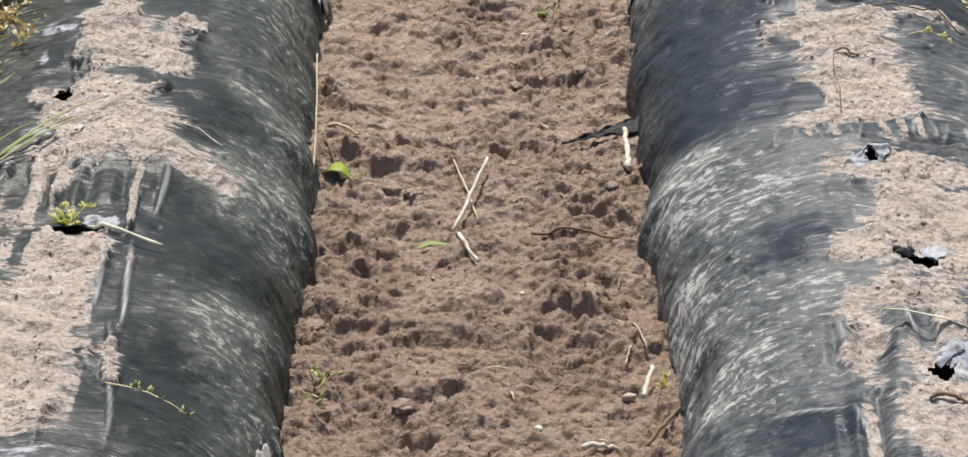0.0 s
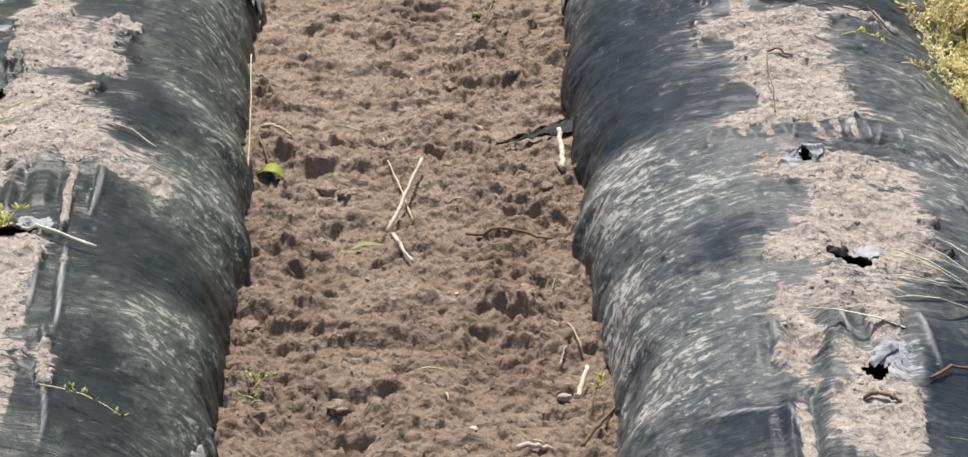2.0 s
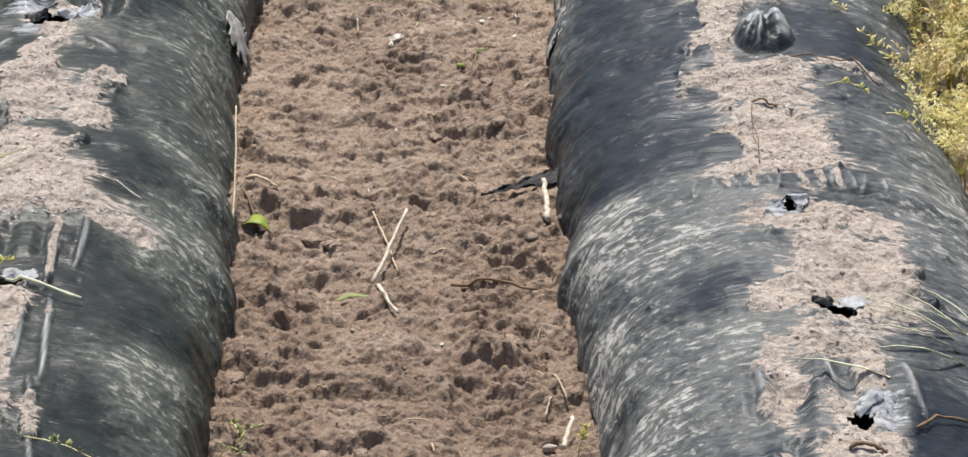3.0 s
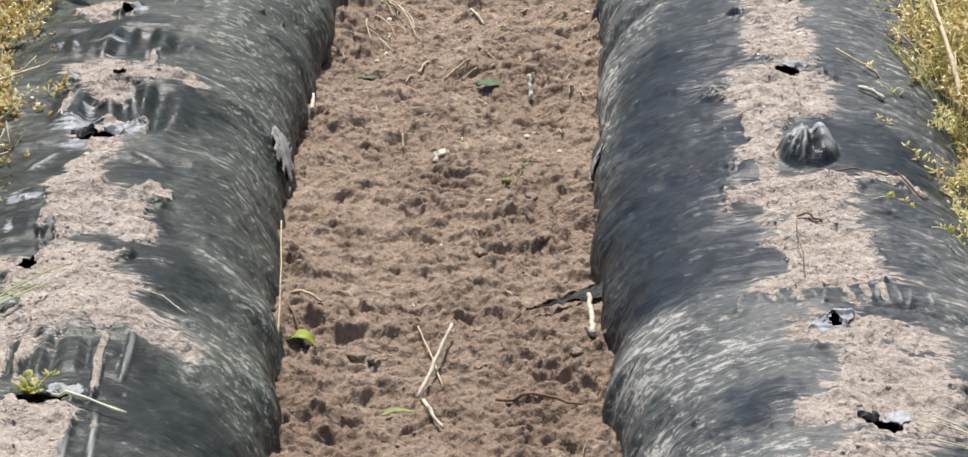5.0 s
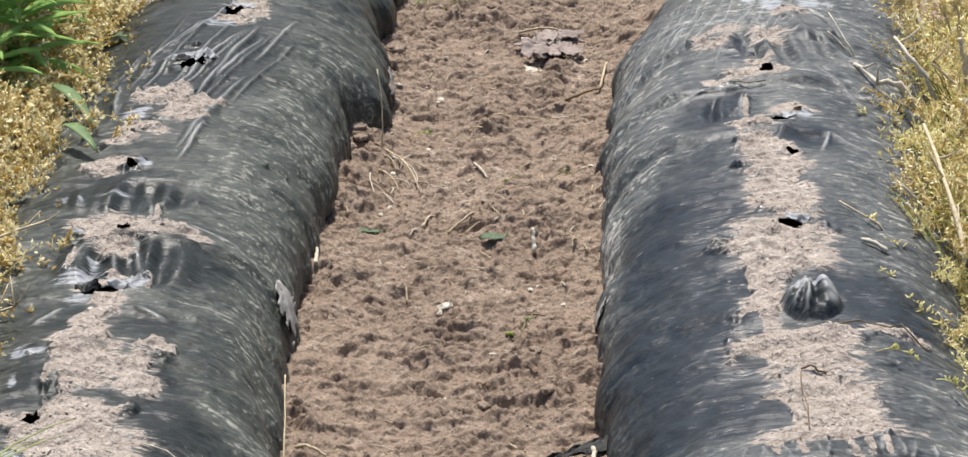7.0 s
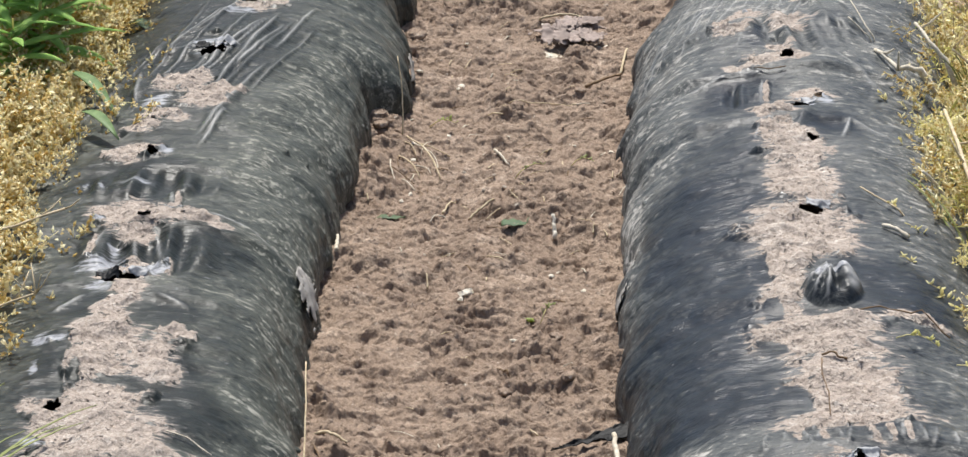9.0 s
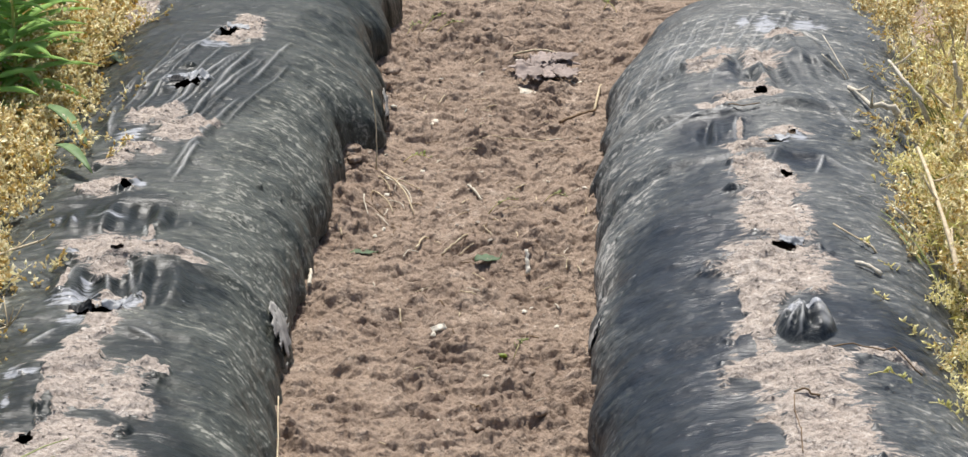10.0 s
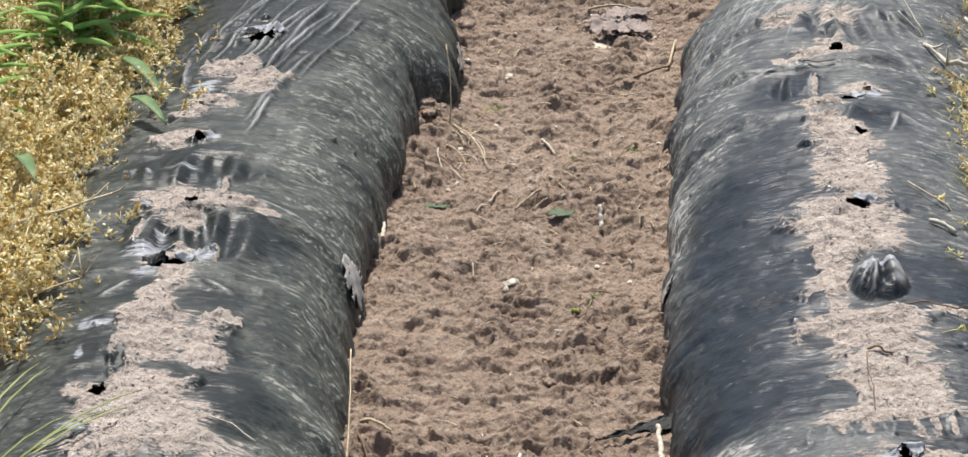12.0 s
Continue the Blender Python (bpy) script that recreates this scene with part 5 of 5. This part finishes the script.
def lance_leaf(a, b, wide, label, mat=LANCE):
    """A single long leaf that leans out over the film."""
    a, b = Vector(a), Vector(b)
    ob = thing("lance_leaf_weed", pose(a.x - 0.03, a.y + 0.02, on_ground(a.x - 0.03, a.y) - 0.002), label, "weed")
    base = Vector((a.x - 0.03, a.y + 0.02, on_ground(a.x - 0.03, a.y) - 0.002))
    bm = bmesh.new()
    add_tube(bm, [(0, 0, 0), (a - base) * 0.6 + Vector((-0.01, 0, 0.02)), a - base], [0.002, 0.0017, 0.0012], 5)
    part("stem", bm, WEED_LEAF, ob)
    bm = bmesh.new()
    ks = [n / 7 for n in range(8)]
    add_strip(bm, [a.lerp(b, k) - base + Vector((0, 0, 0.02 * math.sin(k * 3.1))) for k in ks], [max(0.001, wide * math.sin(math.pi * (0.05 + 0.95 * k))) for k in ks], (b - a).cross(Vector((0.2, -0.3, 1))), 0.0005, 0.3)
    part("leaf", bm, mat, ob)


lance_leaf((-0.842, 5.739, 0.185), (-0.737, 5.571, 0.165), 0.0125, "narrow green leaf leaning over the film")
lance_leaf((-0.800, 5.535, 0.180), (-0.712, 5.404, 0.180), 0.0115, "narrow green leaf resting on the film")
lance_leaf((-0.95, 5.25, 0.18), (-0.88, 5.08, 0.2), 0.013, "narrow green leaf among golden weeds")
lance_leaf((-0.79, 6.14, 0.13), (-0.72, 6.07, 0.135), 0.014, "broad dark leaf at the film's edge", DULL_LEAF)


# ---- dry stalks and grass ----
def stalk(points, r, mat, label, name="dry_stalk", twigs=0, seed=0):
    """A long dry stalk rooted in the earth, with a few side twigs."""
    pts = [Vector(p) for p in points]
    ob = thing(name, Matrix.Translation(pts[0]), label, "stalk", "dry stalks")
    rnd = random.Random(seed)
    fine = []
    for a, b in zip(pts, pts[1:]):
        fine += [a.lerp(b, k / 4) + Vector((rnd.uniform(-1, 1), rnd.uniform(-1, 1), rnd.uniform(-1, 1))) * r * 0.5 for k in range(4)]
    fine.append(pts[-1])
    bm = bmesh.new()
    add_tube(bm, [p - pts[0] for p in fine], [r * (1.1 - 0.5 * n / len(fine)) * rnd.uniform(0.9, 1.15) for n in range(len(fine))], 7)
    part("stem", bm, mat, ob)
    for n in range(twigs):
        at = fine[rnd.randrange(len(fine) // 2, len(fine))] - pts[0]
        way = Vector((rnd.uniform(-1, 1), rnd.uniform(-1, 1), rnd.uniform(0, 1))).normalized()
        bm = bmesh.new()
        add_tube(bm, [at, at + way * 0.02, at + way * 0.045 + Vector((0, 0, 0.006))], [r * 0.5, r * 0.4, r * 0.25], 5)
        part("twig", bm, mat, ob)
    return ob


def floor_at(x, y):
    return (x, y, on_ground(x, y) - 0.004)


stalk([floor_at(-0.97, 4.80), (-0.90, 4.93, 0.19), (-0.753, 5.03, 0.205)], 0.0034, STRAW, "long straw-coloured dry stalk over golden weeds", twigs=2, seed=1)
stalk([floor_at(-0.95, 4.58), (-0.87, 4.70, 0.16), (-0.754, 4.70, 0.20)], 0.0030, STRAW, "straw-coloured dry stalk with fine twigs", twigs=6, seed=2)
stalk([floor_at(-0.96, 4.62), (-0.89, 4.68, 0.13), (-0.80, 4.66, 0.17)], 0.0026, STRAW, "straw-coloured dry stalk beside golden weeds", seed=3)
stalk([floor_at(0.80, 6.30), (0.772, 6.45, 0.1), (0.766, 6.63, 0.11)], 0.0040, BLEACHED, "pale dry stalk among green weeds", seed=7)
stalk([floor_at(0.84, 5.60), (0.77, 5.75, 0.18), (0.72, 5.76, 0.22)], 0.0030, STRAW, "thin pale dry stalk", twigs=2, seed=8)




stalk([floor_at(0.80, 5.90), (0.730, 5.874, 0.150), (0.701, 5.895, 0.180), (0.676, 5.964, 0.200)], 0.0048, BLEACHED, "thick bleached dry stalk among green weeds", twigs=1, seed=4)
stalk([floor_at(0.80, 5.84), (0.672, 5.823, 0.160), (0.632, 5.820, 0.165), (0.600, 5.915, 0.165)], 0.0062, BLEACHED, "thick forked bleached stalk resting on the bed", twigs=2, seed=5)
stalk([floor_at(0.78, 5.30), (0.699, 5.016, 0.140), (0.687, 5.165, 0.200), (0.680, 5.498, 0.200)], 0.0048, STRAW, "long pale dry stalk among green weeds", twigs=3, seed=6)
stalk([floor_at(0.68, 6.02), (0.601, 5.982, 0.170), (0.565, 6.077, 0.210)], 0.0016, BLEACHED, "thin pale stem arching over the film", seed=9)
stalk([floor_at(0.69, 6.00), (0.593, 5.976, 0.170), (0.557, 5.999, 0.200)], 0.0020, BLEACHED, "thin pale stem arching over the film", seed=10)
stalk([floor_at(0.82, 5.90), (0.803, 5.920, 0.160), (0.787, 5.899, 0.220)], 0.0058, BLEACHED, "thick bleached stub of a dry stalk", seed=12)
stalk([floor_at(0.80, 5.70), (0.751, 5.614, 0.160), (0.770, 5.629, 0.200)], 0.0042, BLEACHED, "bent bleached dry stalk among weeds", twigs=2, seed=13)
stalk([floor_at(0.72, 5.20), (0.650, 5.257, 0.150), (0.616, 5.237, 0.190)], 0.0034, BLEACHED, "short pale dry stalk leaning over the film", seed=14)
stalk([floor_at(0.72, 5.12), (0.645, 5.209, 0.140), (0.622, 5.210, 0.170)], 0.0034, BLEACHED, "short pale dry stalk leaning over the film", seed=15)
stalk([floor_at(0.70, 5.16), (0.569, 5.127, 0.165), (0.512, 5.198, 0.178)], 0.0020, STRAW, "thin straw lying over the film", seed=17)


def grass_tuft(base, tips, label, mat=BLADE, wide=0.0028):
    bx, by = base
    ob = thing("grass_tuft", pose(bx, by, on_ground(bx, by) - 0.003), label, "grass")
    b0 = Vector(floor_at(bx, by))
    for tip in tips:
        t = Vector(tip)
        bm = bmesh.new()
        top = b0.lerp(t, 0.5) + Vector((0, 0, 0.05 + 0.15 * (t - b0).length))
        pts = [(b0 * (1 - k) ** 2 + top * 2 * k * (1 - k) + t * k * k) - b0 for k in (0, 0.15, 0.3, 0.45, 0.6, 0.75, 0.9, 1)]
        add_strip(bm, pts, [wide * 0.7, wide, wide, wide, wide * 0.9, wide * 0.75, wide * 0.5, 0.0004], (t - b0).cross(Vector((0.1, 0.2, 1))), 0.0004, 0.4)
        part("blade", bm, mat, ob)
    return ob


grass_tuft((-0.92, 4.02), ((-0.615, 4.306, 0.20), (-0.63, 4.27, 0.19), (-0.65, 4.24, 0.20), (-0.70, 4.20, 0.21), (-0.746, 4.335, 0.22), (-0.775, 4.41, 0.19), (-0.80, 4.28, 0.22)), "tuft of long green grass blades over the film")
grass_tuft((0.75, 3.86), ((0.496, 3.877, 0.20), (0.501, 3.855, 0.20), (0.50, 3.80, 0.20), (0.50, 3.74, 0.20), (0.53, 3.92, 0.19), (0.55, 3.83, 0.21), (0.58, 3.96, 0.17)), "tuft of thin pale grass blades over the film", PALE_BLADE, 0.0026)
grass_tuft((0.74, 3.70), ((0.393, 3.708, 0.202), (0.60, 3.62, 0.15), (0.62, 3.78, 0.16)), "yellow-green grass stalk across the bed", PALE_BLADE, 0.0034)
grass_tuft((0.74, 3.42), ((0.53, 3.42, 0.19), (0.56, 3.50, 0.17), (0.60, 3.38, 0.18)), "small green grass tuft at the bed's side", BLADE, 0.0020)
grass_tuft((0.72, 5.05), ((0.60, 5.30, 0.16), (0.62, 5.20, 0.17), (0.59, 5.25, 0.17)), "green grass blades leaning on the film", BLADE, 0.0028)


# matted dry grass and dark green tufts between the bushy weeds
mat_rnd = random.Random(91)
for bx, by, many, tone, high, label in ((0.77, 6.12, 22, STRAW, 0.15, "matted tuft of dry golden grass"), (0.84, 6.20, 22, STRAW, 0.17, "matted tuft of dry golden grass"), (0.88, 6.02, 18, STRAW, 0.17, "matted tuft of dry golden grass"), (0.80, 6.34, 18, STRAW, 0.14, "matted tuft of dry golden grass"),
                                        (0.79, 5.88, 16, BLADE, 0.15, "dark green tuft of curved leaves among weeds"), (0.82, 5.52, 16, BLADE, 0.16, "dark green tuft of curved leaves among weeds"), (0.74, 5.28, 12, BLADE, 0.13, "dark green tuft of curved leaves among weeds"), (0.66, 6.14, 10, WEED_GREEN, 0.14, "small bright green tuft at the bed's side"), (0.80, 5.66, 14, STRAW, 0.18, "loose dry straw among weeds")):
    tips = []
    for _ in range(many):
        turn, reach = mat_rnd.uniform(0, 6.283), mat_rnd.uniform(0.03, 0.13)
        tips.append((bx + reach * math.cos(turn), by + reach * math.sin(turn), high * mat_rnd.uniform(0.45, 1.15)))
    grass_tuft((bx, by), tips, label, tone, mat_rnd.uniform(0.0016, 0.0030))


# ---- small plants on and beside the film ----
def sprig(base, tip, label, mat_leaf, leaves=9, size=0.012, seed=0, pods=0):
    """A thin trailing stem with small leaves or pale buds."""
    rnd = random.Random(seed)
    a, b = Vector(base), Vector(tip)
    ob = thing("small_weed", Matrix.Translation(a), label, "weed", "small weeds")
    bm = bmesh.new()
    pts = [(b - a) * k + Vector((rnd.uniform(-0.002, 0.002), rnd.uniform(-0.002, 0.002), 0.012 * math.sin(3.1 * k))) for k in (0, 0.25, 0.5, 0.75, 1)]
    add_tube(bm, pts, [0.0011, 0.001, 0.0009, 0.0008, 0.0005], 5)
    part("stem", bm, WEED_STEM, ob)
    for n in range(leaves):
        k = rnd.uniform(0.3, 1)
        at = (b - a) * k + Vector((0, 0, 0.012 * math.sin(3.1 * k)))
        way = Vector((rnd.uniform(-1, 1), rnd.uniform(-1, 1), rnd.uniform(0, 0.9))).normalized()
        bm = bmesh.new()
        s = size * rnd.uniform(0.6, 1.2)
        add_strip(bm, [at, at + way * s * 0.5, at + way * s], [0.0006, s * 0.26, 0.0005], (-way.y, way.x, 0.2), 0.0003, 0.3)
        part("leaf", bm, mat_leaf, ob)
    return ob


def on_bed(side, x, y, lift=0.0):
    return place_on_bed(side, x - float(crest(side, y)), y, lift)


for n, (side, a, b, mat, label) in enumerate((
    ("L", (-0.530, 3.545), (-0.42, 3.505), BLADE, "thin trailing weed with pale buds on the film"),
    ("L", (-0.620, 3.955), (-0.64, 4.00), WEED_LEAF, "small green weed rooted in a planting hole"),
    ("L", (-0.620, 3.955), (-0.60, 3.99), WEED_LEAF, "small green weed rooted in a planting hole"),
    ("R", (0.515, 4.60), (0.575, 4.585), WEED_LEAF, "small pale green weed lying on the film"),
    ("R", (0.60, 4.56), (0.64, 4.50), WEED_LEAF, "small pale green weed lying on the film"),
)):
    sprig(on_bed(side, *a, 0.002), on_bed(side, *b, 0.012), label, mat, 16, 0.009, n)
for n, (x, y, dx, dy) in enumerate(((-0.312, 3.87, 0.02, -0.05), (-0.30, 3.83, 0.03, 0.03), (-0.32, 3.80, 0.03, -0.02), (-0.20, 6.80, 0.05, 0.03), (-0.17, 6.78, 0.06, 0.02), (-0.23, 6.75, 0.03, 0.04), (0.21, 6.93, -0.05, 0.03), (0.18, 6.95, 0.04, 0.02), (-0.005, 5.07, 0.02, 0.03), (-0.21, 6.02, 0.05, -0.04), (-0.05, 5.70, 0.05, 0.02), (0.05, 5.75, 0.04, -0.02))):
    sprig((x, y, on_ground(x, y)), (x + dx, y + dy, on_ground(x + dx, y + dy) + 0.02), "small yellow-green weed sprouting from the earth", BLADE if n % 3 else WEED_GREEN, 10, 0.009, 30 + n)
sprig((0.135, 3.80, on_ground(0.135, 3.80)), (0.15, 3.83, 0.04), "small green weed at the bed's edge", WEED_LEAF, 8, 0.015, 60)


# sprigs of the weeds that reach over the film
for n, ((x, y), tip) in enumerate((
    ((0.70, 5.12), (0.549, 4.921, 0.175)),
    ((0.72, 5.05), (0.587, 4.823, 0.165)),
    ((0.70, 5.02), (0.620, 4.771, 0.150)),
    ((0.71, 5.22), (0.555, 5.150, 0.170)),
    ((0.70, 5.42), (0.566, 5.346, 0.170)),
    ((0.69, 5.46), (0.599, 5.443, 0.170)),
    ((0.72, 4.98), (0.600, 4.818, 0.150)),
    ((0.73, 5.16), (0.580, 5.065, 0.165)),
    ((0.68, 5.75), (0.591, 5.697, 0.160)),
    ((0.70, 5.70), (0.626, 5.683, 0.150)),
)):
    sprig((x, y, on_ground(x, y)), tip, "thin weed sprig with small paired pods over the film", SEED_GREEN, 26, 0.013, 200 + n)


def rosette(side, x, y, seed):
    """A small leafy weed that grows out of a planting hole."""
    rnd = random.Random(seed)
    at = on_bed(side, x, y, -0.004)
    ob = thing("small_weed", Matrix.Translation(at), "small pale green leafy weed growing from a torn hole", "weed", "small weeds")
    for n in range(15):
        turn, long = n * 2.4, rnd.uniform(0.014, 0.030)
        up = rnd.uniform(0.35, 1.1)
        bm = bmesh.new()
        way = Vector((math.cos(turn), math.sin(turn), up)).normalized()
        mid = way * long * 0.55 + Vector((0, 0, 0.003))
        add_strip(bm, [(0, 0, 0), way * long * 0.25, mid, way * long * 0.85 + Vector((0, 0, 0.001)), way * long], [0.0012, 0.003, 0.0056, 0.0038, 0.0006], (-math.sin(turn), math.cos(turn), 0.1), 0.0004, 0.3)
        part("leaf", bm, WEED_LEAF if n % 3 else WEED_GREEN, ob)
    return ob


rosette("L", -0.632, 3.975, 5)


def bed_twig(side, points, r, mat, label):
    points = [tuple(p + (q - p) * k / 4 for p, q in zip(a, b)) for a, b in zip(points, points[1:]) for k in range(4)] + [points[-1]]
    pts = [on_bed(side, x, y, lift - 0.004) for x, y, lift in points]
    ob = thing("dry_twig", Matrix.Translation(pts[0]), label, "twig")
    bm = bmesh.new()
    add_tube(bm, [p - pts[0] for p in pts], [r * (0.75 + 0.4 * (n * 7 % 5) / 4) for n in range(len(pts))], 6)
    part("stem", bm, mat, ob)


bed_twig("R", ((0.397, 4.316, 0.0), (0.398, 4.37, 0.012), (0.394, 4.43, 0.016), (0.398, 4.50, 0.010)), 0.0010, TWIG, "thin dark twig lying on the earth-covered crest")
bed_twig("R", ((0.375, 5.785, 0.002), (0.40, 5.77, 0.006), (0.43, 5.775, 0.004)), 0.0012, TWIG, "thin dark twig on the crest")
bed_twig("R", ((0.46, 4.69, 0.003), (0.50, 4.70, 0.006), (0.56, 4.69, 0.006), (0.60, 4.66, 0.003)), 0.0013, TWIG, "brown twig on the film")
bed_twig("R", ((0.402, 4.548, 0.001), (0.413, 4.546, 0.004), (0.425, 4.540, 0.003), (0.438, 4.538, 0.001)), 0.0018, TWIG, "dark withered stub on the crest")
bed_twig("R", ((0.535, 5.055, 0.003), (0.556, 5.044, 0.006), (0.575, 5.03, 0.003)), 0.004, BLEACHED, "white bleached stub on the film")
bed_twig("R", ((0.445, 3.52, 0.001), (0.46, 3.527, 0.004), (0.475, 3.521, 0.005), (0.49, 3.518, 0.001)), 0.0028, TWIG, "dark bark piece on the crest")
bed_twig("R", ((0.53, 3.58, 0.004), (0.56, 3.62, 0.006), (0.60, 3.63, 0.004)), 0.0022, TWIG, "dark twig on the film")
bed_twig("L", ((-0.60, 3.95, 0.006), (-0.56, 3.935, 0.012), (-0.50, 3.915, 0.008)), 0.0026, PALE_BLADE, "pale green leaf blade lying across the film")
bed_twig("L", ((-0.52, 4.29, 0.003), (-0.49, 4.285, 0.005), (-0.455, 4.262, 0.002)), 0.0013, BLEACHED, "thin white root on the film")
